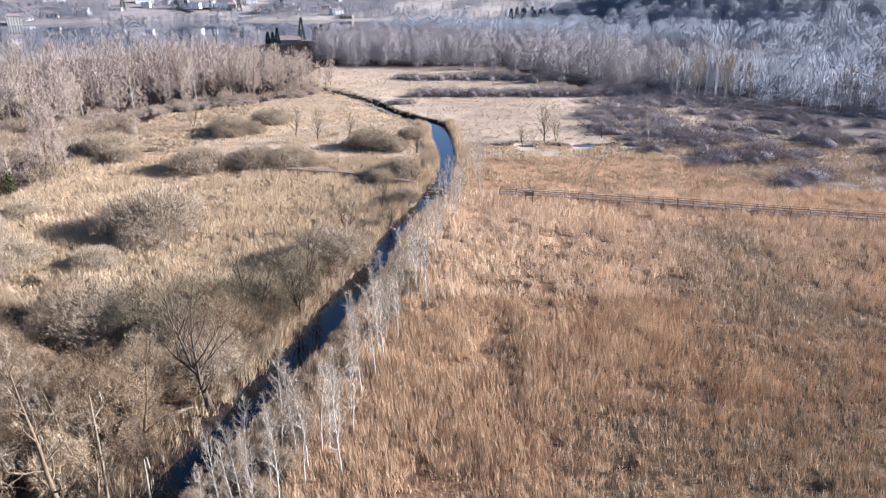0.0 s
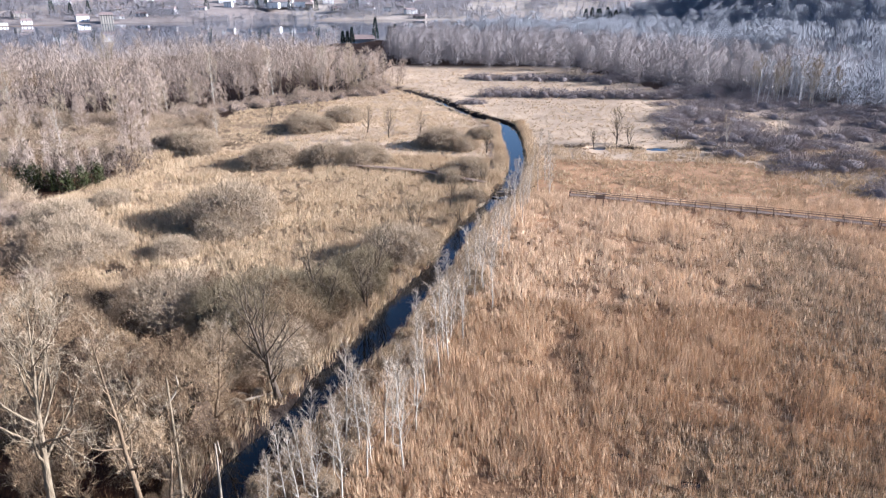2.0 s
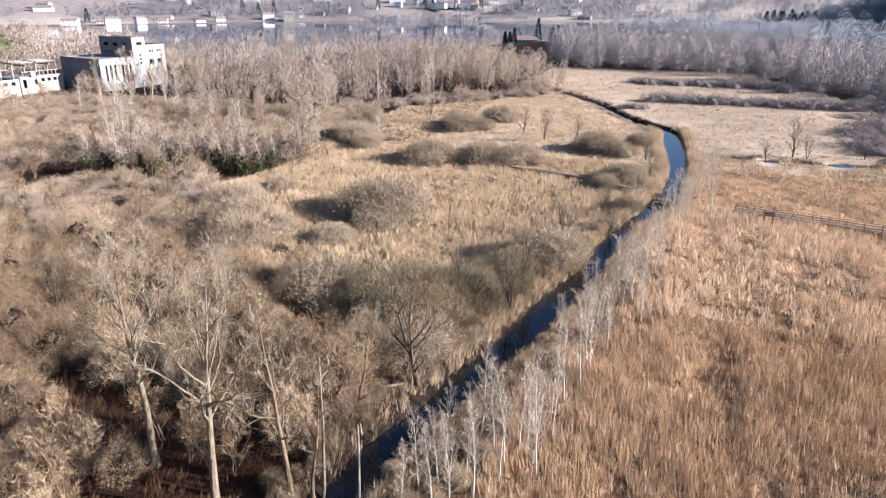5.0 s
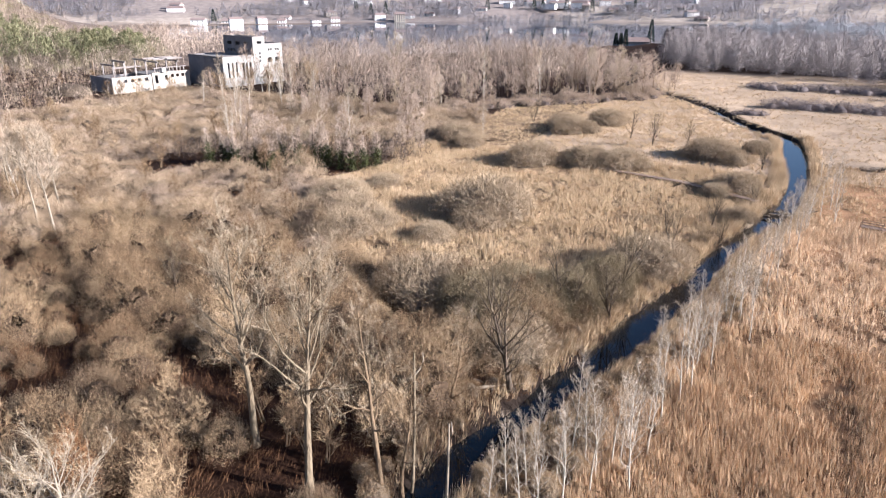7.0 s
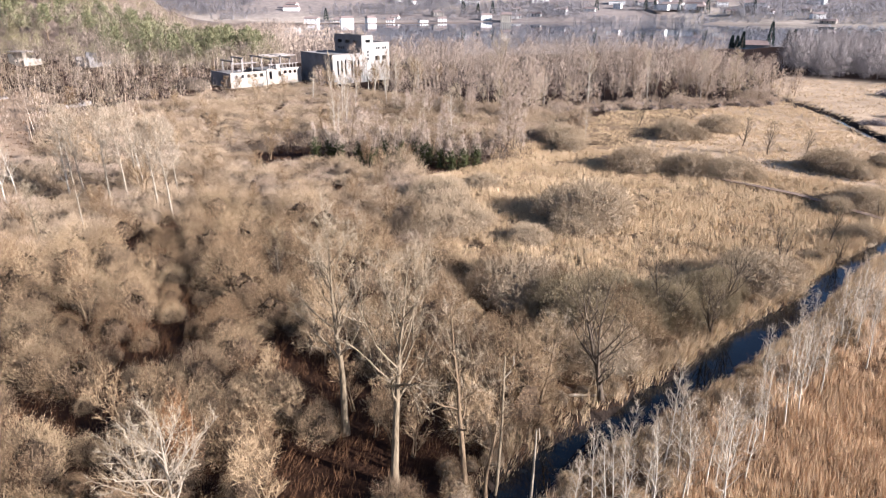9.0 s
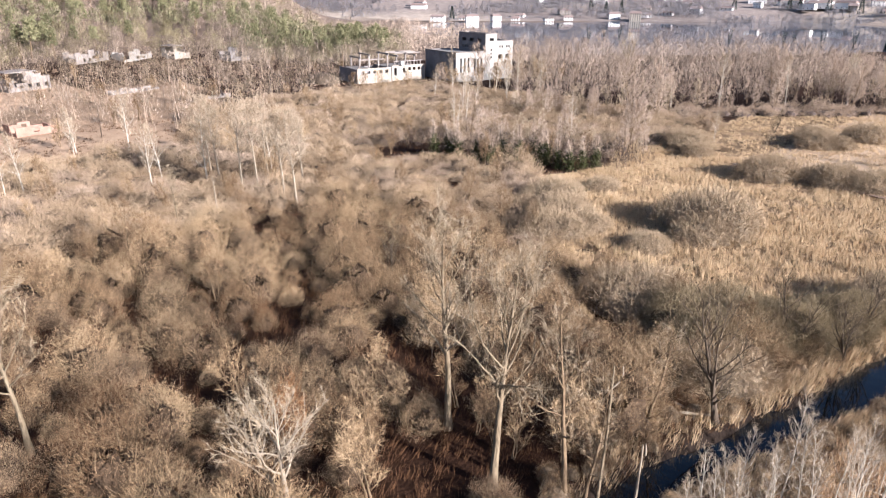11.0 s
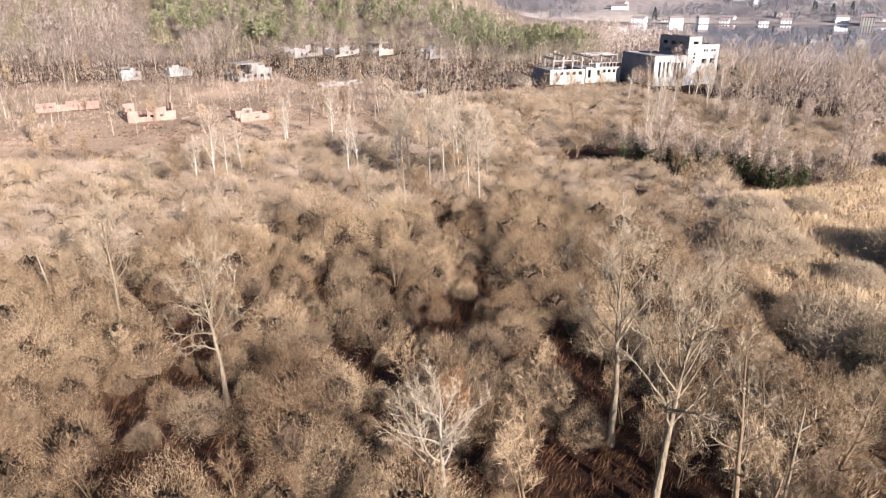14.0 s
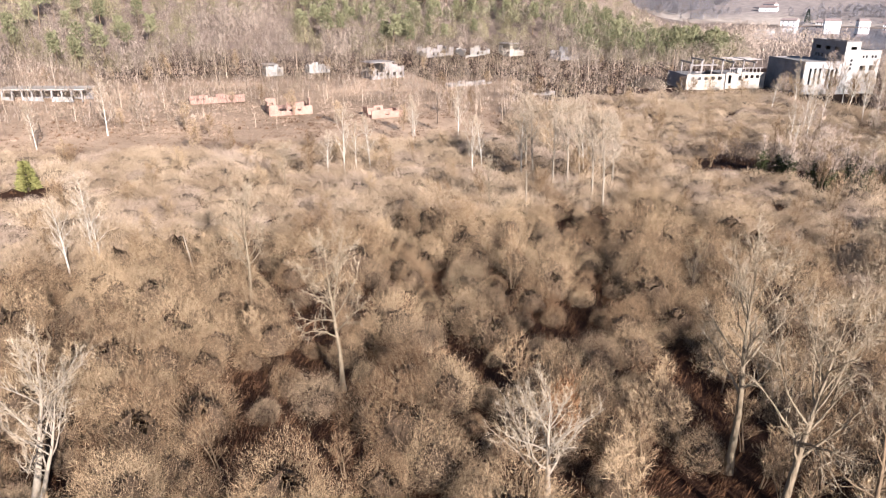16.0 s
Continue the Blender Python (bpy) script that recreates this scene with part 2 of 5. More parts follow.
def value_noise(x, y, size, seed):
    """Smooth chance in 0..1 on a plane."""
    g = np.random.default_rng(seed).random((64, 64))
    u, v = np.asarray(x) / size, np.asarray(y) / size
    i, j = np.floor(u).astype(int), np.floor(v).astype(int)
    s, t = u - i, v - j
    s, t = s * s * (3 - 2 * s), t * t * (3 - 2 * t)
    i0, i1, j0, j1 = i % 64, (i + 1) % 64, j % 64, (j + 1) % 64
    return (g[i0, j0] * (1 - s) + g[i1, j0] * s) * (1 - t) + (g[i0, j1] * (1 - s) + g[i1, j1] * s) * t


def inside(x, y, poly):
    x, y = np.asarray(x, float), np.asarray(y, float)
    hit = np.zeros(x.shape, bool)
    for (ax, ay), (bx, by) in zip(poly, poly[1:] + poly[:1]):
        c = (ay > y) != (by > y)
        hit ^= c & (x < (bx - ax) * (y - ay) / ((by - ay) or 1e-9) + ax)
    return hit


def off_line(x, y, line):
    """Distance to a line of points, and how far along it (0..n-1)."""
    x, y = np.asarray(x, float), np.asarray(y, float)
    best, at = np.full(x.shape, 1e9), np.zeros(x.shape)
    for i, ((ax, ay), (bx, by)) in enumerate(zip(line, line[1:])):
        t = np.clip(((x - ax) * (bx - ax) + (y - ay) * (by - ay)) / ((bx - ax) ** 2 + (by - ay) ** 2), 0, 1)
        d = np.hypot(x - ax - t * (bx - ax), y - ay - t * (by - ay))
        at = np.where(d < best, i + t, at)
        best = np.minimum(d, best)
    return best, at


# ---- the lie of the land ----
RIVER = [(-26, -60), (-22.5, 10), (-21.6, 32), (-20.4, 43.3), (-18, 50.7), (-17, 54.6), (-15.4, 60.3), (-14, 66.3), (-12.7, 73.3), (-10.7, 80.8), (-9.3, 86.5), (-8, 97.8), (-6.6, 104.5), (-4.6, 112), (-1.9, 120.6), (-0.2, 130.4), (0.9, 141.7), (0.8, 152), (0, 170.7), (-1.7, 191), (-14.5, 209.5), (-25.7, 234), (-37.8, 252), (-55, 275), (-90, 330)]
RIVER_W = [3.2, 3.2, 3.0, 2.9, 3.5, 4.0, 3.7, 3.9, 3.9, 3.6, 3.0, 2.9, 2.6, 3.1, 4.2, 2.8, 3.0, 3.4, 4.6, 4.0, 1.8, 1.5, 1.5, 1.6, 2]
N_WIDE = 20                         # points of the open channel, before it narrows to a ditch
LAKE_SHORE = [(-85, 870), (-80, 700), (-92, 545), (-135, 480), (-175, 420), (-235, 360), (-300, 335), (-345, 385), (-400, 410), (-480, 425), (-545, 500), (-565, 580), (-455, 750), (-350, 910), (-215, 900)]
GOLD = [(-83, 105), (-78, 124), (-89, 145), (-82, 160), (-84, 205), (-56, 236), (-45, 262), (-17, 213), (-5, 180), (-3.5, 140), (-8, 112), (-10.5, 94), (-22, 84), (-36, 75), (-46, 72), (-57, 75), (-63, 85), (-74, 89)]
CLEARING = [(-230, -80), (-164, -45), (-168, -18), (-166, 10), (-160, 40), (-154, 60), (-171, 78), (-200, 90), (-260, 120), (-285, 60), (-290, -60)]
YEW_SPOT = (-142, -34.5)
FAR_SHORE = [(-580, 560), (-565, 590), (-548, 612), (-535, 640), (-512, 668), (-500, 690), (-470, 735), (-450, 775), (-432, 800), (-418, 830), (-395, 868), (-365, 905), (-330, 930), (-300, 925), (-270, 925), (-240, 920), (-215, 925), (-190, 925), (-165, 915), (-140, 900), (-120, 880)]
POOLS = [(-53, 79.5, 1.6, 1.0), (9.2, 47, 0.6, 0.45), (14.2, 44.2, 0.8, 0.5), (28, 41.5, 0.9, 0.45), (20.2, 163.6, 1.9, 1.6), (34.2, 164, 2.5, 2.0), (45.3, 164.8, 1.2, 2.2), (-70, 157, 2.2, 1.2)]


def pool_dip(x, y):
    d = np.zeros(np.shape(x))
    for px, py, a, b in POOLS:
        d = np.maximum(d, 1 - smooth(0.7, 1.5, np.hypot((x - px) / a, (y - py) / b)))
    return d


def bearing(x, y):
    """Degrees to the left of +y, seen from the origin."""
    return np.degrees(np.arctan2(-x, y))


def beyond_edge(x, y):
    """How far a place lies behind the front of the western wood."""
    return np.hypot(x, y) - np.interp(bearing(x, y), [40, 62, 72, 85, 95, 101, 112, 150], [372, 369, 370, 362, 331, 285, 255, 240])


def height(x, y):
    x, y = np.asarray(x, float), np.asarray(y, float)
    r = np.hypot(x, y)
    s = beyond_edge(x, y)
    west = (0.03 * np.clip(s + 150, 0, 150) + 0.36 * np.clip(s, 0, 260)) * smooth(54, 66, bearing(x, y)) * smooth(1100, 800, r)
    e = 0.8 * (x - 150) + 0.6 * (y - 265)
    east = 0.2 * np.clip(e, 0, 420) * smooth(40, 240, x) * smooth(860, 560, y)
    far = 0.13 * np.clip(r - 905, 0, 1600) * smooth(700, 150, x)
    z = np.maximum(np.maximum(west, east), far)
    z = z + (value_noise(x, y, 5.0, 3) - 0.5) * 0.35 + (value_noise(x, y, 170.0, 4) - 0.5) * 6.0 * smooth(3, 30, z)
    lake = inside(x, y, LAKE_SHORE)
    z = np.where(lake, -2.2, z)
    d, at = off_line(x, y, RIVER)
    w = np.interp(at, np.arange(len(RIVER)), RIVER_W) / 2 * (0.72 + 0.56 * value_noise(x, y, 3.2, 17))
    z = z - 1.5 * smooth(w + 0.9, w - 0.6, d)
    return z - 1.0 * pool_dip(x, y)


def green_zone(x, y):
    """Where sedge takes over from the reeds."""
    side = smooth(14, 34, x - 0.16 * (y - 45)) * smooth(112, 92, y)
    near = smooth(58, 46, y) * smooth(4, 12, x)
    return np.clip(np.maximum(side, near) * (0.1 + 1.0 * value_noise(x, y, 9.0, 12)), 0, 0.75)


def soil_colour(x, y):
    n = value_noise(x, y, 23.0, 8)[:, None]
    c = np.array([[0.042, 0.022, 0.013]]) * (0.6 + 0.8 * n)                                  # scrub litter, darkened to hold the shade between shrubs
    c = np.where(inside(x, y, GOLD)[:, None], np.array([[0.30, 0.215, 0.13]]) * (0.7 + 0.6 * n), c)
    d, at = off_line(x, y, RIVER)
    wet = (x < 150 - 0.4 * y) & (x > np.interp(y, [p[1] for p in RIVER[:N_WIDE]], [p[0] for p in RIVER[:N_WIDE]])) & (y < 300)
    green = green_zone(x, y)[:, None]
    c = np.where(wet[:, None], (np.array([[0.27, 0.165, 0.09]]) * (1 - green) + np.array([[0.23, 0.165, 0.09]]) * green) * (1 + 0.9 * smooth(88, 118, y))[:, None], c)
    meadow = (y > 150) & (x > -60) & (x < 95 - 0.35 * (y - 150)) & (y < 340)
    c = np.where((meadow & ~(d < 3))[:, None], np.array([[0.62, 0.485, 0.335]]) * (0.8 + 0.4 * n), c)
    c = np.where(inside(x, y, CLEARING)[:, None], np.array([[0.52, 0.385, 0.26]]) * (0.55 + 0.8 * n), c)
    c = np.where(((beyond_edge(x, y) > 5) & (x < -200))[:, None], np.array([[0.26, 0.205, 0.165]]), c)
    foot = (y > 236 - 1.75 * x) & (x > 40 + 0.35 * (y - 150) - 20) & (y > 120)
    c = np.where((foot & ~meadow)[:, None], np.array([[0.44, 0.35, 0.27]]) * (0.6 + 0.8 * n), c)
    # blue-grey hill soil, with the haze over the hill put into its colour
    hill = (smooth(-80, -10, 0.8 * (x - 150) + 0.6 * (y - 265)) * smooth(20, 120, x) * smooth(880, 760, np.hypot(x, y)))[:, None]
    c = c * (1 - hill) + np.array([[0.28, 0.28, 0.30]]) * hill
    r = np.hypot(x, y)
    field = value_noise(x, y, 90.0, 21)[:, None]
    c = np.where((r > 880)[:, None], np.where(field > 0.6, np.array([[0.66, 0.58, 0.48]]), np.array([[0.40, 0.35, 0.315]])), c)
    c = np.where((d < 3.6)[:, None], np.array([[0.07, 0.047, 0.03]]), c)
    c = np.where((d < 2.6)[:, None], np.array([[0.035, 0.026, 0.02]]), c)
    return c


def lines_of(inner0, inner1, step, reach):
    a = np.arange(inner0, inner1 + 0.01, step)
    out, g, x = [], step, inner1
    while x < reach:
        g *= 1.12
        x += g
        out.append(x)
    low, g, x = [], step, inner0
    while x > -reach:
        g *= 1.12
        x -= g
        low.append(x)
    return np.concatenate([low[::-1], a, out])


gx, gy = lines_of(-60, 60, 0.8, 4200), lines_of(25, 215, 0.8, 4200)
GX, GY = np.meshgrid(gx, gy)
flat_x, flat_y = GX.ravel(), GY.ravel()
gv = np.stack([flat_x, flat_y, height(flat_x, flat_y)], 1)
nx, ny = len(gx), len(gy)
ii = (np.arange(ny - 1)[:, None] * nx + np.arange(nx - 1)[None]).ravel()
ground_me = tri_mesh("ground", gv, np.stack([ii, ii + 1, ii + 1 + nx, ii + nx], 1), GROUND)
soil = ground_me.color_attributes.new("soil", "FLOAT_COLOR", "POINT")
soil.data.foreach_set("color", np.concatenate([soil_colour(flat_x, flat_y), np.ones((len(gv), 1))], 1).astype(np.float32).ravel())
ground_me.polygons.foreach_set("use_smooth", np.ones(len(ground_me.polygons), bool))
ground = tagged(new("ground", ground_me), "flat marshland of dry litter rising to wooded slopes", "ground", kind="structure")


def z_at(x, y):
    return float(height(np.array([x]), np.array([y]))[0])


def ribbon(name, line, widths, z, material):
    p = np.array(line, float)
    d = unit(np.gradient(p, axis=0))
    s = np.stack([d[:, 1], -d[:, 0]], 1) * np.array(widths)[:, None]
    v = np.concatenate([np.c_[p - s, np.full(len(p), z)], np.c_[p + s, np.full(len(p), z)]])
    k, n = np.arange(len(p) - 1), len(p)
    return tri_mesh(name, v, np.stack([k, k + n, k + n + 1, k + 1], 1), material)


tagged(new("river", ribbon("river", RIVER, [w * 0.75 for w in RIVER_W], -0.62, WATER)), "dark still channel reflecting blue sky and bare trees", "river", kind="structure")
lake_bm = bmesh.new()
lake_bm.faces.new([lake_bm.verts.new((x, y, -0.4)) for x, y in [(-60, 960), (-60, 690), (-75, 530), (-120, 470), (-165, 405), (-230, 345), (-300, 320), (-355, 365), (-400, 395), (-490, 410), (-570, 490), (-600, 590), (-480, 770), (-365, 940)]])
lake_me = bpy.data.meshes.new("lake")
lake_bm.to_mesh(lake_me)
lake_me.materials.append(LAKE)
tagged(new("lake", lake_me), "wide calm grey-blue lake below a village shore", "lake", kind="structure")
for px, py, a, b in POOLS:
    bm = bmesh.new()
    bmesh.ops.create_circle(bm, cap_ends=True, radius=1.0, segments=20, matrix=Matrix.Translation((px, py, -0.42)) @ Matrix.Diagonal((a * 1.4, b * 1.4, 1, 1)))
    me = bpy.data.meshes.new("marsh_pool")
    bm.to_mesh(me)
    bm.free()
    me.materials.append(WATER)
    tagged(new("marsh_pool", me), "small open pool of dark water among reeds", "pool", group="marsh pools", kind="structure")


# ---- reeds and undergrowth ----
def stalks(name, seed, x0, x1, y0, y1, per_m2, keep, tall, width, lean, material, label, category, tuft=9):
    """Tufts of stalks: each tuft leans and stands as one."""
    rng = np.random.default_rng(seed)
    n = int((x1 - x0) * (y1 - y0) * per_m2 / tuft)
    x, y = rng.uniform(x0, x1, n), rng.uniform(y0, y1, n)
    patch = 0.5 * value_noise(x, y, 6.0, seed + 2) + 0.5 * value_noise(x, y, 2.2, seed + 5)
    k = keep(x, y) * smooth(0.08, 0.45, patch) > rng.random(n)
    x, y, patch = x[k], y[k], patch[k]
    n = len(x)
    h = tall * (0.35 + 0.85 * patch) * rng.uniform(0.6, 1.25, n)
    az = lean[0] + 2.4 * (value_noise(x, y, 9.0, seed + 3) - 0.5) + rng.normal(0, 0.7, n)
    tilt = np.abs(rng.normal(lean[1], 0.10, n))
    rep = lambda q: np.repeat(q, tuft, axis=0)
    m = n * tuft
    spread = 0.16 + width
    bx, by = rep(x) + rng.normal(0, spread, m), rep(y) + rng.normal(0, spread, m)
    hh = rep(h) * rng.uniform(0.6, 1.1, m)
    aa, tt = rep(az), rep(tilt)
    way = np.stack([np.cos(aa) * tt * hh + rng.normal(0, 0.13, m) * hh, np.sin(aa) * tt * hh + rng.normal(0, 0.13, m) * hh, hh], 1)
    base = np.stack([bx, by, height(bx, by) - 0.05], 1)
    v, f = blades(rng, base, way, width * rng.uniform(0.6, 1.3, m))
    tagged(new(name, tri_mesh(name, v, f, material)), label, category, kind="stuff")


def in_view(x, y):
    """Thins what lies outside the turn of the view."""
    b = np.degrees(np.arctan2(-x, y))
    return ((b > -42) & (b < 114)).astype(float)


def river_x(y):
    return np.interp(y, [p[1] for p in RIVER[:N_WIDE]], [p[0] for p in RIVER[:N_WIDE]])


def dry(x, y):
    d, at = off_line(x, y, RIVER)
    open_edge = np.zeros(np.shape(x), bool)
    for px, py, a, b in POOLS[4:7]:
        open_edge |= (np.abs(x - px * y / py) < a) & (y < py) & (y > py - 6)
    return ~open_edge & (d > np.interp(at, np.arange(len(RIVER)), RIVER_W) / 2 + 0.2) & (pool_dip(x, y) < 0.15) & (off_line(x, y, WALKWAY)[0] > 1.0)


WALKWAY = [(10.4, 120), (21.7, 117.4), (40.4, 112.9), (57.5, 108), (71.2, 104.7), (100, 97)]
rust = lambda x, y: in_view(x, y) * dry(x, y) * (x > river_x(y) + 4.5) * (1 - green_zone(x, y))
stalks("reed_bed", 11, -12, 34, 34, 75, 100, rust, 1.5, 0.038, (2.6, 0.07), RUST_REED, "dense rust-brown dry reed bed beside the channel", "reeds")
stalks("reed_bed", 12, -8, 92, 75, 122, 52, rust, 1.45, 0.055, (2.6, 0.07), PALE_REED, "rust-brown dry reed bed reaching to the boardwalk", "reeds")
stalks("reed_bed", 13, 34, 64, 36, 75, 62, rust, 1.4, 0.046, (2.6, 0.1), RUST_REED, "thinning rust-brown reeds on the open marsh", "reeds")
sedge = lambda x, y: in_view(x, y) * dry(x, y) * (x > river_x(y) + 6) * green_zone(x, y)
stalks("sedge_marsh", 14, 2, 84, 34, 112, 55, sedge, 1.0, 0.06, (2.6, 0.2), SEDGE, "brown-green sedge tussocks between the reeds", "sedge")
meadow_keep = lambda x, y: in_view(x, y) * dry(x, y) * (x > river_x(y) + 2)
stalks("reed_meadow", 15, 0, 110, 113, 165, 19, meadow_keep, 1.0, 0.075, (2.6, 0.1), GOLD_REED, "pale golden reeds behind the boardwalk", "reeds")
stalks("reed_meadow", 16, -60, 80, 165, 335, 4, lambda x, y: in_view(x, y) * dry(x, y) * (x < 95 - 0.35 * (y - 150)), 0.6, 0.11, (2.6, 0.1), GOLD_REED, "pale golden reed meadow in the distance", "reeds")
gold = lambda x, y: in_view(x, y) * dry(x, y) * inside(x, y, GOLD)
stalks("golden_reed_bed", 17, -92, -5, 70, 150, 46, gold, 1.25, 0.05, (2.6, 0.1), GOLD_REED, "sunlit golden reed bed with open gaps", "reeds")
stalks("golden_reed_bed", 18, -92, -5, 150, 262, 14, gold, 0.8, 0.08, (2.6, 0.1), GOLD_REED, "sunlit golden reeds before the wood", "reeds")
bank = lambda x, y: in_view(x, y) * dry(x, y) * smooth(6.0, 3.4, off_line(x, y, RIVER)[0]) * np.where((x < river_x(y)) & (y < 60), 0.5, 1.0)
stalks("bank_reeds", 19, -26, 8, 34, 195, 80, bank, 1.7, 0.045, (1.2, 0.3), GOLD_REED, "golden reed fringe along the channel bank", "reeds")
scrub_keep = lambda x, y: in_view(x, y) * dry(x, y) * ~inside(x, y, GOLD) * (x < river_x(y) + 6)
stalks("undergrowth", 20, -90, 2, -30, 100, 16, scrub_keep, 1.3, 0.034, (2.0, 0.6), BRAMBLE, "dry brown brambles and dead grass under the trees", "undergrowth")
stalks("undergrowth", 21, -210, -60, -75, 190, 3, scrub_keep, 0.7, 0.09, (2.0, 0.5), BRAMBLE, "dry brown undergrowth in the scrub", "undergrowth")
stalks("dry_grass", 22, -330, -185, -120, 200, 3.5, lambda x, y: in_view(x, y) * (beyond_edge(x, y) < 20), 0.6, 0.08, (2.0, 0.6), DRY_GRASS, "dry russet grass on the clearing round the ruins", "grass")


# ---- trees ----
def grow(seed, tall, trunk_r, clear, n1, n2, n3, reach, up, rise, bend, twig, twig_w, stems=1, splay=0.0, thin=False):
    """A bare tree: trunks, limbs, and a crown of fine twigs, as meshes data."""
    rng = np.random.default_rng(seed)
    trunks, limbs, small, tb, tw = [], [], [], [], []
    for s in range(stems):
        a = rng.uniform(0, 6.28)
        d0 = (math.cos(a) * splay, math.sin(a) * splay, 1)
        h = tall * (1.0 if s == 0 else rng.uniform(0.7, 0.95))
        tr = way_on(rng, (0.25 * s * math.cos(a), 0.25 * s * math.sin(a), -0.2), d0, h * 0.93, 9, bend, 0.06)
        r = trunk_r * (1.0 if s == 0 else 0.7)
        trunks.append(tube(tr, r * (1 - 0.9 * np.linspace(0, 1, 10)) * np.r_[1.35, np.ones(9)], 7))
        for i in range(n1):
            f = clear + (1 - clear) * (i + rng.random()) / n1
            p, d = along(tr, min(f, 0.99))
            az = i * 2.4 + rng.uniform(-0.5, 0.5)
            out = np.array([math.cos(az), math.sin(az), rise + 0.9 * (f - clear)])
            shape = 0.45 + 0.55 * math.sin(math.pi * min(1, (f - clear) / (1 - clear) * 0.75 + 0.25))
            length = reach * shape * rng.uniform(0.75, 1.2)
            lp = way_on(rng, p, out, length, 5, 0.16, up)
            lr = max(0.02, r * (1 - 0.85 * f) * 0.55)
            limbs.append(tube(lp[::2] if thin else lp, lr * (np.array([1, 0.6, 0.3]) if thin else np.linspace(1, 0.2, 6)), 3 if thin else 5))
            for j in range(n2):
                g = 0.25 + 0.75 * (j + rng.random()) / n2
                q, dd = along(lp, min(g, 0.99))
                o2 = unit(dd + rng.normal(0, 0.65, 3) + (0, 0, 0.15))
                l2 = length * 0.42 * rng.uniform(0.6, 1.2) * (1.15 - 0.5 * g)
                bp = way_on(rng, q, o2, l2, 3, 0.2, up)
                small.append(tube(bp[::2] if thin else bp, max(0.014, lr * 0.45) * (np.array([1, 0.4]) if thin else np.linspace(1, 0.3, 4)), 3))
                for m in range(n3):
                    w, d3 = along(bp, rng.uniform(0.2, 0.99))
                    tb.append(w)
                    tw.append(unit(d3 + rng.normal(0, 0.6, 3) + (0, 0, up * 1.5)) * twig * rng.uniform(0.5, 1.3))
            for m in range(n3):
                w, d3 = along(lp, rng.uniform(0.35, 0.99))
                tb.append(w)
                tw.append(unit(d3 + rng.normal(0, 0.6, 3) + (0, 0, up * 1.5)) * twig * rng.uniform(0.5, 1.3))
    tb, tw = np.array(tb), np.array(tw)
    return trunks, limbs, small, blades(rng, tb, tw, twig_w * rng.uniform(0.6, 1.3, len(tb)))


def make_tree(name, seed, bark, twigs, label, category, group="", split=True, **k):
    trunk, limbs, small, crown = grow(seed, thin=not split, **k)
    t = tagged(new(name), label, category, group)
    for s in trunk:
        child("trunk", tri_mesh("trunk", *s, bark), t)
    if split:
        for s in limbs:
            child("limb", tri_mesh("limb", *s, bark), t)
        limbs = []
    tagged(child("branchwork", tri_mesh("branchwork", *merge(limbs + small), bark), t), kind="stuff")
    tagged(child("crown", tri_mesh("crown", *crown, twigs), t, "fine bare twigs"), kind="stuff")
    return t


def at_place(x, y, turn=0.0, size=1.0, wide=None, tilt=(0, 0)):
    return pose(x, y, z_at(x, y), tilt[0], tilt[1], turn) @ Matrix.Diagonal((wide or size, wide or size, size, 1))


def plant(kinds, spots, rng, base_h):
    """Copies of the kinds at spots of x, y, height; the originals take the first spots."""
    for i, (x, y, h) in enumerate(spots):
        k = kinds[i % len(kinds)]
        m = at_place(x, y, rng.uniform(0, 360), h / base_h)
        if i < len(kinds):
            k.matrix_basis = m
        else:
            copy_thing(k, m)


rs = random.Random(5)
poplar = dict(tall=19, trunk_r=0.33, clear=0.40, n1=18, n2=10, n3=17, reach=5.8, up=0.10, rise=0.85, bend=0.024, twig=0.8, twig_w=0.02)
poplars = [make_tree("poplar_tree", 100 + i, PALE_BARK, PALE_TWIG, "tall bare poplar with pale tan bark above the scrub", "tree", "tall poplars", **poplar) for i in range(3)]
plant(poplars, [(-36.2, 34.9, 19), (-28.7, 32.2, 19.3), (-57.4, 8.6, 15.3), (-76.9, 1.5, 15.2), (-126.2, 10.5, 9.5), (-104, 42, 12), (-116.7, 190.8, 22)], rs, 19)
grey = dict(tall=16.4, trunk_r=0.24, clear=0.3, n1=16, n2=6, n3=8, reach=3.0, up=0.10, rise=0.5, bend=0.06, twig=0.75, twig_w=0.022)
alders = [make_tree("alder_tree", 120 + i, BROWN_BARK, PALE_TWIG, "slim bare alder with lichen-grey branches", "tree", "slim alders", **grey) for i in range(2)]
plant(alders, [(-23.9, 34.6, 16.4), (-22.9, 35.8, 11), (-27, 42, 11), (-30.5, 46, 12), (-24.5, 47, 11), (-33, 38, 9)], rs, 16.4)
white = dict(tall=11.7, trunk_r=0.27, clear=0.35, n1=13, n2=8, n3=9, reach=4.2, up=0.12, rise=0.7, bend=0.05, twig=0.7, twig_w=0.024, stems=2, splay=0.25)
pale_trees = [make_tree("dead_alder", 140 + i, DEAD_WOOD, PALE_TWIG, "bleached bare tree with crooked pale limbs", "tree", "bleached trees", **white) for i in range(2)]
plant(pale_trees, [(-37.1, 19.6, 11.7), (-47.5, -15.5, 14)], rs, 11.7)
birch = dict(tall=10, trunk_r=0.085, clear=0.25, n1=22, n2=4, n3=8, reach=1.9, up=0.14, rise=0.85, bend=0.03, twig=0.55, twig_w=0.019)
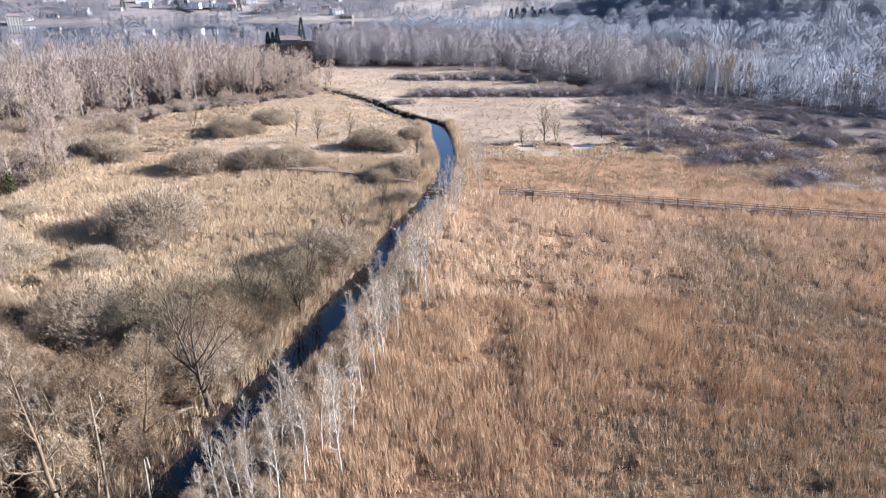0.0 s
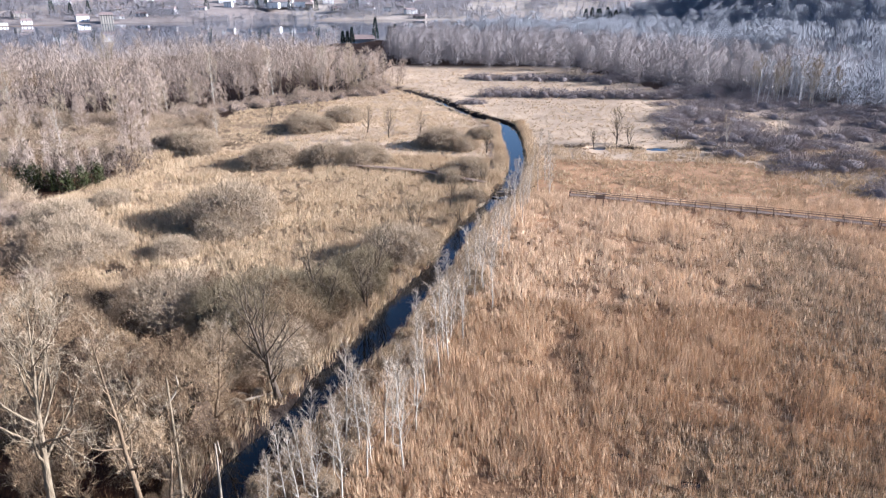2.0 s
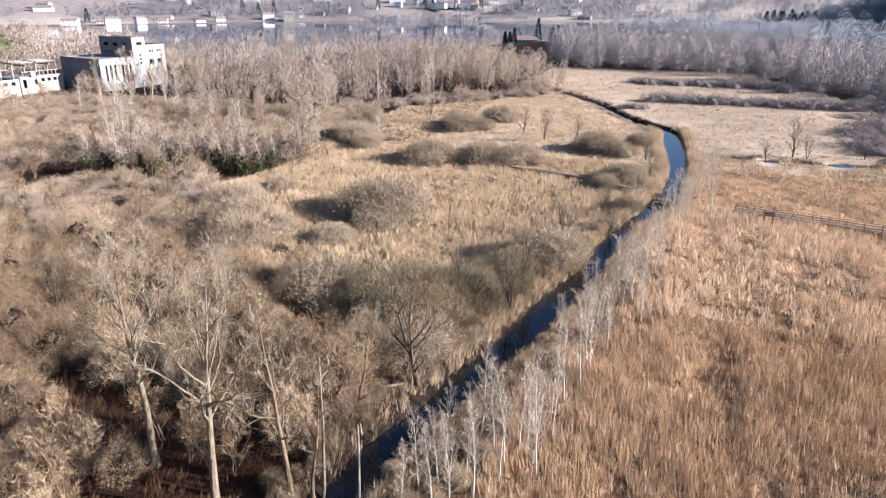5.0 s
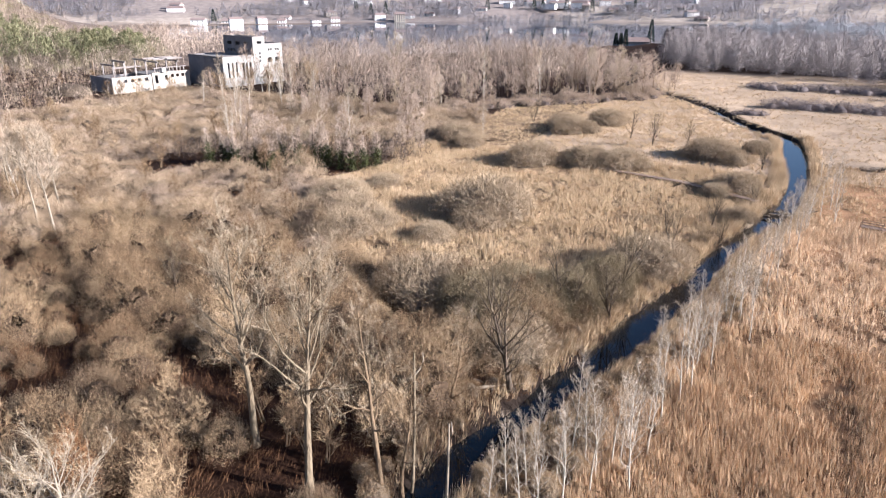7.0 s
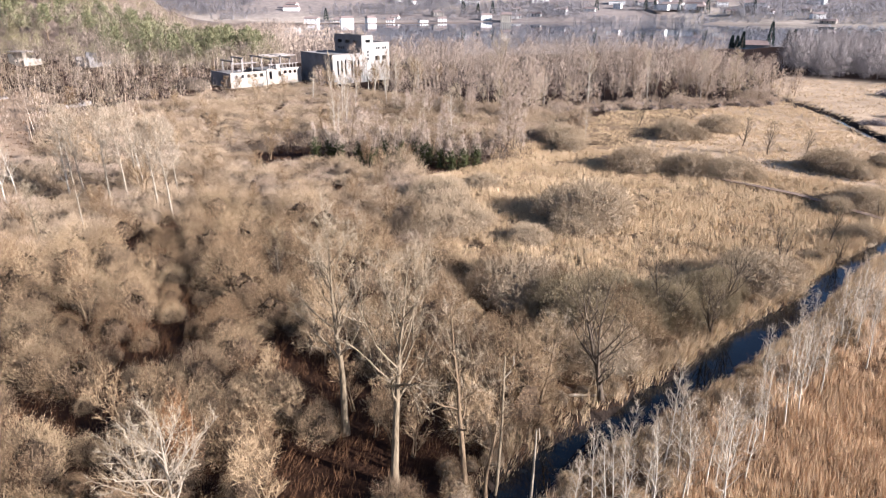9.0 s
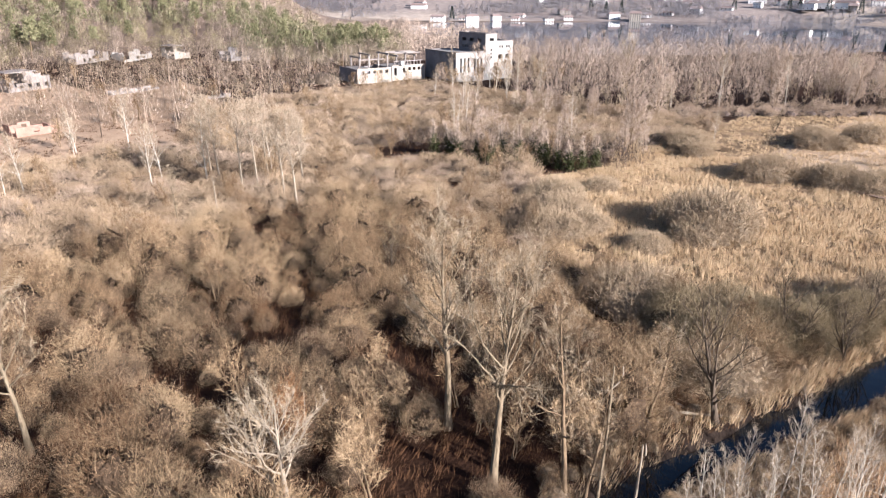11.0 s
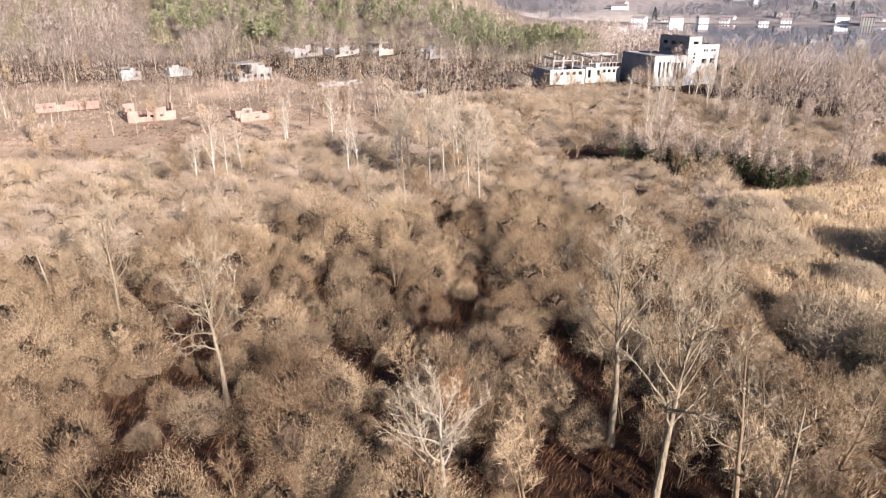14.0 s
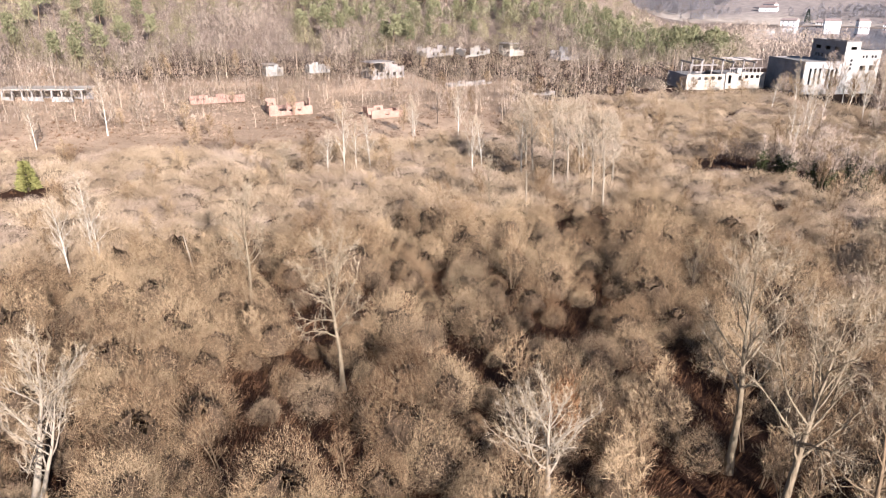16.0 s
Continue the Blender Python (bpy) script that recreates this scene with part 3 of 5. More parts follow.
birches = [make_tree("birch_tree", 160 + i, BIRCH_BARK, BIRCH_TWIG, "slender white bare birch beside the channel", "tree", "birches along the channel", False, **birch) for i in range(4)]
bank_spots = [(-7.8, 43.2, 10.4), (-10.5, 43.9, 9.5), (-11.7, 45.3, 9), (-6.5, 57.4, 9.7), (-14.7, 41.9, 7.5), (-13.6, 39.6, 7), (-9.2, 46.5, 8.8), (-8.4, 45, 9), (-12.6, 42.5, 7.5), (-4.8, 65.2, 9), (-1.9, 72.8, 9.5), (-3.5, 78.6, 9), (-13, 46, 9), (-9.8, 46, 9.8), (-7.5, 48.2, 9.5), (-7.5, 54.2, 9), (-5.8, 59.3, 9.5), (-10.4, 41.9, 9), (-12.8, 41.3, 8.4), (-14.7, 40, 7.6), (-15.6, 38.5, 7.4), (-14.2, 37.4, 8), (-16, 36, 7.4), (-12.6, 36.6, 7.6), (-11.6, 39, 8.4), (-9.4, 49.5, 9), (-8.2, 52, 8.6), (-6.6, 62, 9.2), (-5, 69, 9)]
for i in range(30):
    y = 62 + 64 * (i + rs.random()) / 30
    bank_spots.append((float(river_x(y)) + rs.uniform(5.2, 8.6), y, rs.uniform(7, 10)))
for i in range(8):
    y = 128 + 26 * rs.random()
    bank_spots.append((float(river_x(y)) + rs.uniform(3.6, 7.0), y, rs.uniform(6, 9)))
plant(birches, bank_spots, rs, 10)
slope_birches = [make_tree("birch_tree", 170 + i, BIRCH_BARK, BIRCH_TWIG, "tall white bare birch in the scrub", "tree", "white birches in the scrub", False, **dict(birch, tall=13, trunk_r=0.17, n1=20, n3=11, reach=3.2, twig=0.9, twig_w=0.045)) for i in range(2)]
plant(slope_birches, [(-95.7, -20.5, 11.3), (-99.1, -18, 13.4), (-94.7, -16.3, 12.1), (-137.1, 23.6, 13.7), (-140.1, 29.6, 13), (-190.5, -26.5, 14.3), (-176.2, -39.6, 12.1), (-159.9, 44.7, 9.9), (-136, 20, 11), (-103.3, 145.8, 12), (-142, 27, 12), (-72, 160, 8), (-135, 140, 13), (-150, 175, 14), (-170, 192, 15), (-163, 196, 14), (50, 165, 9), (64, 172, 8), (-180, 200, 14), (-146, 150, 12), (-174, 165, 13), (-166, 172, 12), (-160, 186, 13), (-156, 200, 13), (-178, 178, 12), (-186, 186, 14), (-150, 160, 12), (-128, 128, 11), (-120, 121, 12), (-165, 58, 13), (-170, 48, 12), (-128, 48, 12), (-133, 52, 13), (-124, 57, 13), (-122, 70, 13)] + [(rs.uniform(80, 108), rs.uniform(238, 256), rs.uniform(12, 17)) for _ in range(12)] + [(rs.uniform(108, 142), rs.uniform(212, 226), rs.uniform(9, 13)) for _ in range(8)] + [(-96, 214, 17), (-84, 236, 19), (-70, 250, 16), (-108, 206, 14)], rs, 13)
stand = dict(tall=16, trunk_r=0.21, clear=0.42, n1=20, n2=7, n3=16, reach=4.2, up=0.12, rise=1.1, bend=0.03, twig=0.9, twig_w=0.03)
cream_poplars = [make_tree("poplar_tree", 150 + i, DEAD_WOOD, BIRCH_TWIG, "tall cream-barked bare poplar in a loose stand", "tree", "stand of cream poplars", False, **stand) for i in range(3)]
plant(cream_poplars, [(-99.1, 60.8, 17), (-103.2, 61.0, 16), (-111.4, 57.5, 17.5), (-113.2, 61.6, 16), (-121.7, 58.5, 16), (-115.6, 65.2, 15), (-130.1, 60.8, 15), (-106.5, 67.3, 14)], rs, 16)
dark = dict(tall=13, trunk_r=0.27, clear=0.16, n1=13, n2=7, n3=9, reach=5.2, up=0.16, rise=0.9, bend=0.07, twig=0.8, twig_w=0.026, stems=2, splay=0.22)
darks = [make_tree("willow_tree", 180 + i, DARK_BARK, WILLOW_TWIG, "dark spreading bare willow by the channel", "tree", "dark willows", **dark) for i in range(3)]
plant(darks, [(-20.6, 51.9, 12.6), (-21, 69, 9), (-16.2, 71, 8), (-17, 77.5, 8.5), (-14.6, 98.5, 9.1), (-8.6, 103.5, 7.5), (-31, 168, 8), (-24, 175, 8), (-6, 155, 9), (-38, 175, 7), (-68, 186, 9), (19, 161, 8), (25, 168, 8.5), (28, 168, 7.5), (40, 171, 7), (-10.5, 112, 6.5), (-5.5, 128, 6), (-98, 172, 9), (-64, 52, 8)], rs, 13)


# ---- dead wood ----
def snag(x, y, tall, lean, seed, bark=DEAD_WOOD):
    rng = np.random.default_rng(seed)
    p = way_on(rng, (0, 0, -0.2), (lean, 0.02, 1), tall, 7, 0.05, 0.05)
    b = way_on(rng, p[-2], (0.5, 0.3, 0.6), tall * 0.16, 3, 0.2, 0.1)
    t = tagged(new("dead_snag"), "broken bleached dead trunk without twigs", "dead tree", "dead snags")
    child("trunk", tri_mesh("trunk", *tube(p, (0.10 + 0.002 * tall) * np.linspace(1.2, 0.5, 8), 7), bark), t)
    child("stub", tri_mesh("stub", *tube(b, 0.08 * np.linspace(1, 0.5, 4), 5), DEAD_WOOD), t)
    t.matrix_basis = at_place(x, y, 0)


snag(-19.2, 35.6, 7.6, 0.06, 1)
snag(-22.6, 36.6, 12.0, 0.12, 2, PALE_BARK)
snag(-90.6, -4.9, 6.4, 0.0, 3)
snag(-100, 47, 8.5, 0.05, 4)


def log(x, y, z, length, turn, r, seed, material, label, group):
    rng = np.random.default_rng(seed)
    p = way_on(rng, (0, 0, r), (1, 0, 0.03), length, 6, 0.08, 0)
    t = tagged(new("fallen_log"), label, "log", group)
    child("stem", tri_mesh("stem", *tube(p, r * np.linspace(1, 0.5, 7), 7), material), t)
    for i in range(4):
        q, d = along(p, 0.3 + 0.17 * i)
        child("branch", tri_mesh("branch", *tube(way_on(rng, q, d + rng.normal(0, 0.8, 3), length * 0.25, 3, 0.2, 0.05), r * 0.35 * np.linspace(1, 0.3, 4), 4), material), t)
    t.matrix_basis = pose(x, y, z, 0, 0, turn)


log(-23.5, 50.5, 0.3, 5, 40, 0.16, 7, DEAD_WOOD, "pale fallen trunk on the bank", "fallen trunks")
log(-24.5, 52.0, 0.2, 4, 10, 0.12, 8, DEAD_WOOD, "pale fallen trunk on the bank", "fallen trunks")
log(-9.5, 42.0, 0.2, 4, 170, 0.10, 9, BROWN_BARK, "brown fallen branch under the birches", "fallen trunks")
for i, (a, l) in enumerate(((-20, 6), (15, 5), (60, 4), (-50, 4.5), (35, 6), (100, 3.5))):
    log(-3.6 + 0.7 * i, 121.5 + (i % 3) * 1.3, -0.55 + 0.12 * i, l, a, 0.22, 20 + i, DARK_BARK, "dark driftwood jammed across the channel", "driftwood jam")


# ---- shrubs ----
def ball(level):
    """The points and triangles of a round core."""
    bm = bmesh.new()
    bmesh.ops.create_icosphere(bm, subdivisions=level, radius=1.0)
    v, f = np.array([q.co[:] for q in bm.verts]), np.array([[q.index for q in t.verts] for t in bm.faces])
    bm.free()
    return v, f


CORE_V, CORE_F = ball(2)
FINE_V, FINE_F = ball(3)


def core(rng, v, f, size, at=(0, 0, 0), rough=0.06, scale=0.67):
    """A solid uneven heart in place of close shaded twigs: points, triangles, and the way they face."""
    k = scale + rng.normal(0, rough, (len(v), 1))
    return v * k * size + at, f, unit(v / np.array(size) + rng.normal(0, 0.12, v.shape))


def shrub_mesh(seed, rx, h, n, twig, w, n_stem, lobed):
    rng = np.random.default_rng(seed)
    d = unit(rng.normal(size=(n, 3)))
    d[:, 2] = np.abs(d[:, 2]) * 0.95 + 0.02
    d = unit(d)
    lobes = unit(rng.normal(size=(11, 3)) + (0, 0, 0.5))
    lump = 0.94 - 0.66 * lobed + lobed * np.clip((d @ lobes.T).max(1), 0, 1) ** 7 + 0.12 * np.sin(3 * np.arctan2(d[:, 1], d[:, 0]) + seed) * (1 - d[:, 2]) + rng.normal(0, 0.03 + 0.15 * lobed, n)
    rad = rng.uniform(0.42, 0.90, n) ** 0.5 * lump
    base = d * rad[:, None] * (rx, rx, h)
    way = unit(d * (0.6, 0.6, 0.4) + rng.normal(0, 0.55, (n, 3)) + (0, 0, 0.5)) * (twig * rng.uniform(0.5, 1.25, n) * np.where(rng.random(n) < 0.08, 1.9, 1.0))[:, None]
    twigs = blades(rng, base, way, w * rng.uniform(0.6, 1.3, n))
    stems = []
    for i in range(n_stem):
        az, e = rng.uniform(0, 6.28), rng.uniform(0.5, 2.0)
        p = way_on(rng, (0.3 * math.cos(az), 0.3 * math.sin(az), -0.15), (math.cos(az), math.sin(az), e), min(h, rx) * 0.85, 4, 0.12, 0.12)
        stems.append(tube(p, 0.06 * np.linspace(1, 0.3, 5), 3))
    return merge(stems), twigs


def make_shrub(name, seed, bark, twigs, label, group, rx=2.4, h=3.4, n=8200, twig=0.30, w=0.0125, n_stem=14, heart=None):
    st, tw = shrub_mesh(seed, rx, h, n, twig, w, n_stem, 0.12 if heart else 0.36)
    t = tagged(new(name), label, "shrub", group)
    tagged(child("stem", tri_mesh("stem", *st, bark), t), kind="stuff")
    tagged(child("crown", tri_mesh("crown", *tw, twigs), t), kind="stuff")
    rng = np.random.default_rng(seed + 7)
    # solid core; its dark colour stands for shade between the twigs
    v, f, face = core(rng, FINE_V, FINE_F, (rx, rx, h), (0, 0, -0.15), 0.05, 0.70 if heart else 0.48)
    tagged(child("inner_wood", tri_mesh("inner_wood", v, f, heart or HEART_DARK, face), t, "solid core, the shade among the twigs in its colour" if heart else "dark older wood and inner shade as one solid core"), kind="stuff")
    return t


def scatter(seed, n, x0, x1, y0, y1, gap, keep):
    rng = random.Random(seed)
    cells, out = {}, []
    for _ in range(n * 30):
        x, y = rng.uniform(x0, x1), rng.uniform(y0, y1)
        c = (int(x // gap), int(y // gap))
        near = [q for i in (-1, 0, 1) for j in (-1, 0, 1) for q in cells.get((c[0] + i, c[1] + j), ())]
        if any((x - a) ** 2 + (y - b) ** 2 < gap * gap for a, b in near) or not keep(x, y):
            continue
        cells.setdefault(c, []).append((x, y))
        out.append((x, y))
        if len(out) >= n:
            break
    return out


def one(x, y, f):
    return bool(f(np.array([x]), np.array([y]))[0])


scrub_spot = lambda x, y: one(x, y, lambda a, b: (scrub_keep(a, b) > 0) & (off_line(a, b, RIVER)[0] > 5.5) & ~inside(a, b, CLEARING))
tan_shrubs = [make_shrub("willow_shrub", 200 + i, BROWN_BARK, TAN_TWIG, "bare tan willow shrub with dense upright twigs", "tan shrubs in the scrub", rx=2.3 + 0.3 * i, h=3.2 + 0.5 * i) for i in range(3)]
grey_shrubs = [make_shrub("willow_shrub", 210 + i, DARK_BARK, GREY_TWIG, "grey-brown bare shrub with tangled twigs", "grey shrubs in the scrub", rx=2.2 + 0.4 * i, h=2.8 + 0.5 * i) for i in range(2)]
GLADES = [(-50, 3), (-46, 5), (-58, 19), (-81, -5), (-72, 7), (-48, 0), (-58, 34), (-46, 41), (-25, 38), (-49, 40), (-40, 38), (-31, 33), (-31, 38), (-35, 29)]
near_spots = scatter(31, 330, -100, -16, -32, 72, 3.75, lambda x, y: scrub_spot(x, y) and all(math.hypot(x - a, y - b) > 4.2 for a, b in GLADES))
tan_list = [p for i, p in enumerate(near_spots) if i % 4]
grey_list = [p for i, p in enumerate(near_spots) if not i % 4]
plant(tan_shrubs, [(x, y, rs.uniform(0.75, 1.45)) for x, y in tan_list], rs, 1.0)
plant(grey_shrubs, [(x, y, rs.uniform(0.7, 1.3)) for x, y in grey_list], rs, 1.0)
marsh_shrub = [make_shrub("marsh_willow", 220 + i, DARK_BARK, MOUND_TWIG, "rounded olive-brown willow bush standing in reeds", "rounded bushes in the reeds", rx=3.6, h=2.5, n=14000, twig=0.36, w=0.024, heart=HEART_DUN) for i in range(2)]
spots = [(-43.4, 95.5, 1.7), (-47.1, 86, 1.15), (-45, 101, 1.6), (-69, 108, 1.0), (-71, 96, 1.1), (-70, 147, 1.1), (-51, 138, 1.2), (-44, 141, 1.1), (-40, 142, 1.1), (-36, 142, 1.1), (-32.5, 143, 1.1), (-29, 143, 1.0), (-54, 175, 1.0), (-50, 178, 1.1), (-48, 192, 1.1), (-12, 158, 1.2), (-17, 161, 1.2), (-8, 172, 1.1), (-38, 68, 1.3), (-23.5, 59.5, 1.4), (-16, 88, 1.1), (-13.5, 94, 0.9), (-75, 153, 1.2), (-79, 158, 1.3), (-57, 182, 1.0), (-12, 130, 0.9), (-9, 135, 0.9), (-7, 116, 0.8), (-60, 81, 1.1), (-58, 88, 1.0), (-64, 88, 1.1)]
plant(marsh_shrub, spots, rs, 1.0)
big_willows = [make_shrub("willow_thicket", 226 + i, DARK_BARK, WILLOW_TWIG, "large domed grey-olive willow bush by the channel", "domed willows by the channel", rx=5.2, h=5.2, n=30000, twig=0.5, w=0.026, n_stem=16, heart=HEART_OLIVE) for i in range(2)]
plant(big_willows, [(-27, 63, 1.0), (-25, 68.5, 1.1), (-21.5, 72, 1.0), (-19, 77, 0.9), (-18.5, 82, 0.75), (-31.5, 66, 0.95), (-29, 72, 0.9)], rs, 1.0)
russet = make_shrub("russet_shrub", 230, BROWN_BARK, RED_TWIG, "rusty-brown shrub that keeps dry leaves", "", rx=2.4, h=6.2, n=5000, twig=0.5, w=0.03)
russet.matrix_basis = at_place(-44.5, 24.5)
round_tree = make_tree("oak_tree", 240, BROWN_BARK, TAN_TWIG, "round-crowned bare brown tree in the scrub", "tree", "", tall=9.5, trunk_r=0.2, clear=0.2, n1=16, n2=8, n3=12, reach=4.2, up=0.05, rise=0.5, bend=0.06, twig=0.8, twig_w=0.035)
round_tree.matrix_basis = at_place(-88.2, 28.7)
mid_trees = [make_tree("scrub_tree", 250 + i, BROWN_BARK, TAN_TWIG, "small bare tree rising from the scrub", "tree", "small trees in the scrub", False, tall=7.5, trunk_r=0.12, clear=0.2, n1=12, n2=5, n3=9, reach=2.6, up=0.15, rise=0.8, bend=0.07, twig=0.8, twig_w=0.035, stems=2, splay=0.2) for i in range(3)]
saplings = [(-27, 38.5, 7), (-24.5, 40, 6), (-32, 40, 7), (-30, 36, 6), (-34, 36, 6.5), (-38, 38, 7), (-40, 33, 6), (-43, 30, 7), (-33, 43, 7), (-26, 45, 6), (-46, 35, 6.5), (-50, 27, 6), (-28, 50, 6), (-37, 27, 6)]
plant(mid_trees, saplings + [(x, y, rs.uniform(5.5, 8.5)) for x, y in scatter(41, 125, -185, -24, -60, 130, 6.5, scrub_spot)] + [(x, y, rs.uniform(5, 9)) for x, y in scatter(42, 45, -330, -180, -100, 190, 7.0, lambda x, y: -190 < beyond_edge(x, y) < 0 and not (x > -245 and y > 155))] + [(x, y, rs.uniform(7, 11)) for x, y in scatter(43, 24, -205, -150, 150, 235, 5.0, lambda x, y: 6 < 0.975 * (x + 197) - 0.22 * (y - 215) + (14 if y < 180 else 0) < 30)], rs, 7.5)


def bush_mesh(seed, squash, n, twig, w, material, close):
    """A fine-twigged dome of radius 1 round a dense dark heart."""
    rng = np.random.default_rng(seed)
    d = unit(rng.normal(size=(n, 3)))
    d[:, 2] = np.abs(d[:, 2])
    lump = lambda q: (1 + 0.16 * np.sin(3 * np.arctan2(q[:, 1], q[:, 0]) + seed) + 0.08 * np.sin(7 * q[:, 0] + 5 * q[:, 2] + seed))[:, None]
    base = d * (rng.uniform(0.35, 0.95, n)[:, None] ** 0.5) * lump(d) * (1, 1, squash)
    way = unit(d * (0.6, 0.6, 0.4) + rng.normal(0, 0.45, (n, 3)) + (0, 0, 0.5)) * (twig * rng.uniform(0.5, 1.25, n))[:, None]
    v, f = blades(rng, base, way, w * rng.uniform(0.6, 1.3, n))
    # heart in a darker colour that holds the shade inside the bush
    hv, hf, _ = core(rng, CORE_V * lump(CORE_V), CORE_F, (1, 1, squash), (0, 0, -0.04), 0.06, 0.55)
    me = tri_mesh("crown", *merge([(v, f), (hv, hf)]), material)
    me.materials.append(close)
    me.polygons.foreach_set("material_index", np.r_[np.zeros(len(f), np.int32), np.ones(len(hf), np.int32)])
    return me


def far_shrubs(name, seed, spots, n, twig, w, material, label, squash=0.62, close=HEART_SHADE):
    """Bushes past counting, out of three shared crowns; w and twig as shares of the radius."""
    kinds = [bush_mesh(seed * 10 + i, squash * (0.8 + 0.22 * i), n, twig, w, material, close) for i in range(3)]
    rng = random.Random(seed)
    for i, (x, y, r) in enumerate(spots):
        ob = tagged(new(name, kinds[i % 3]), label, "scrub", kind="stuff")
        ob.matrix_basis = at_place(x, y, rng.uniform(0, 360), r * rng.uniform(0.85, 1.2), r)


far_spots = [p for p in scatter(33, 760, -205, -52, -75, 185, 4.6, scrub_spot) if math.hypot(p[0] - YEW_SPOT[0] - 3, p[1] - YEW_SPOT[1] - 1) > 7 and not (p[0] > -100 and p[1] < 72) and not (-8 < (p[1] - 106) - 0.36 * (p[0] + 113) < 8 and -124 < p[0] < -66)]
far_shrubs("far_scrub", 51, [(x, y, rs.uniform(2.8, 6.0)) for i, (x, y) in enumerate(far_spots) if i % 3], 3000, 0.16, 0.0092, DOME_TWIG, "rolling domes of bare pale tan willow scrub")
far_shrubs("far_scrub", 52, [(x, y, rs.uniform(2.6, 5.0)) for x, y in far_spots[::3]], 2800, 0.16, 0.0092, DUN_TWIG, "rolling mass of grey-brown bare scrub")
right_scrub = scatter(35, 250, 38, 175, 128, 285, 4.6, lambda x, y: y > 236 - 1.75 * x and x > 40 + 0.35 * (y - 150) - 20 + 10 * math.sin(x) and off_line(x, y, WALKWAY)[0] > 6)
far_shrubs("far_scrub", 53, [(x, y, rs.uniform(3.2, 6.6)) for x, y in right_scrub if value_noise(np.array([x]), np.array([y]), 14.0, 90)[0] > 0.3], 1500, 0.17, 0.014, HEATH_TWIG, "low mauve-grey scrub at the foot of the wooded slope", 0.45, HEART_HEATH)
bands = [(-17 + 2 * i, 226 + i % 2, 2.6) for i in range(4)] + [(-9 + 3.2 * i, 244 + 2 * (i % 3), 4.2) for i in range(20)] + [(-18 + 3.4 * i, 296 - 3 * (i % 3), 3.8) for i in range(20)] + [(36 + 4 * i, 283 + 2 * i + 3 * (i % 3), 4) for i in range(8)] + [(8 + 5 * i, 352 + 3 * (i % 3), 4.5) for i in range(10)] + [(52 + 2.5 * i, 246 + 5 * (i % 3), 4) for i in range(9)]
far_shrubs("far_scrub", 54, bands, 1500, 0.18, 0.016, HEATH_TWIG, "bands of dark grey bushes across the meadow", 0.62, HEART_HEATH)
RIM = [(-113, 163), (-97, 176), (-93, 199), (-76, 218), (-58, 231), (-47, 250), (-50, 275)]
rim = []
for (ax, ay), (bx, by) in zip(RIM, RIM[1:]):
    for k in range(int(math.hypot(bx - ax, by - ay) / 1.5)):
        u, back = rs.random(), rs.uniform(-3, 12)
        rim.append((ax + (bx - ax) * u - 0.75 * back, ay + (by - ay) * u + 0.65 * back, rs.uniform(1.6, 3.2) + 0.12 * max(0, back)))
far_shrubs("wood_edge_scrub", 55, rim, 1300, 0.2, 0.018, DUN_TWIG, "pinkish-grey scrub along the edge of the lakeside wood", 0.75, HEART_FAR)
ditch = [(13 + 1.7 * i + rs.uniform(-0.6, 0.6), 163 + 0.10 * max(0, 1.7 * i - 30) + rs.uniform(-0.4, 1.2), rs.uniform(0.8, 1.6)) for i in range(29) if i not in (4, 11, 12, 13, 19)]
far_shrubs("ditch_scrub", 56, ditch, 300, 0.25, 0.035, THICKET_TWIG, "dark low brush along the ditch between the reed meadows", 0.6, HEART_DARK)


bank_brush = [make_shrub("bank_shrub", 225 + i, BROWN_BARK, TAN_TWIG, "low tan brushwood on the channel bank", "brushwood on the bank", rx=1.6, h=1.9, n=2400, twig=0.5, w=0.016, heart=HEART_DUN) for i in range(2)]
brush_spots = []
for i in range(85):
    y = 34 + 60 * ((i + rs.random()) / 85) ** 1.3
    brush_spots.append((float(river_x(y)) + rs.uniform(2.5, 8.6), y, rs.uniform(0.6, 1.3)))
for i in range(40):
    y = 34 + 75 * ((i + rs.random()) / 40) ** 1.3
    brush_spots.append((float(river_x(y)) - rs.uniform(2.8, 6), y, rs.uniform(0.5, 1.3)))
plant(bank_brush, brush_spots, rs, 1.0)


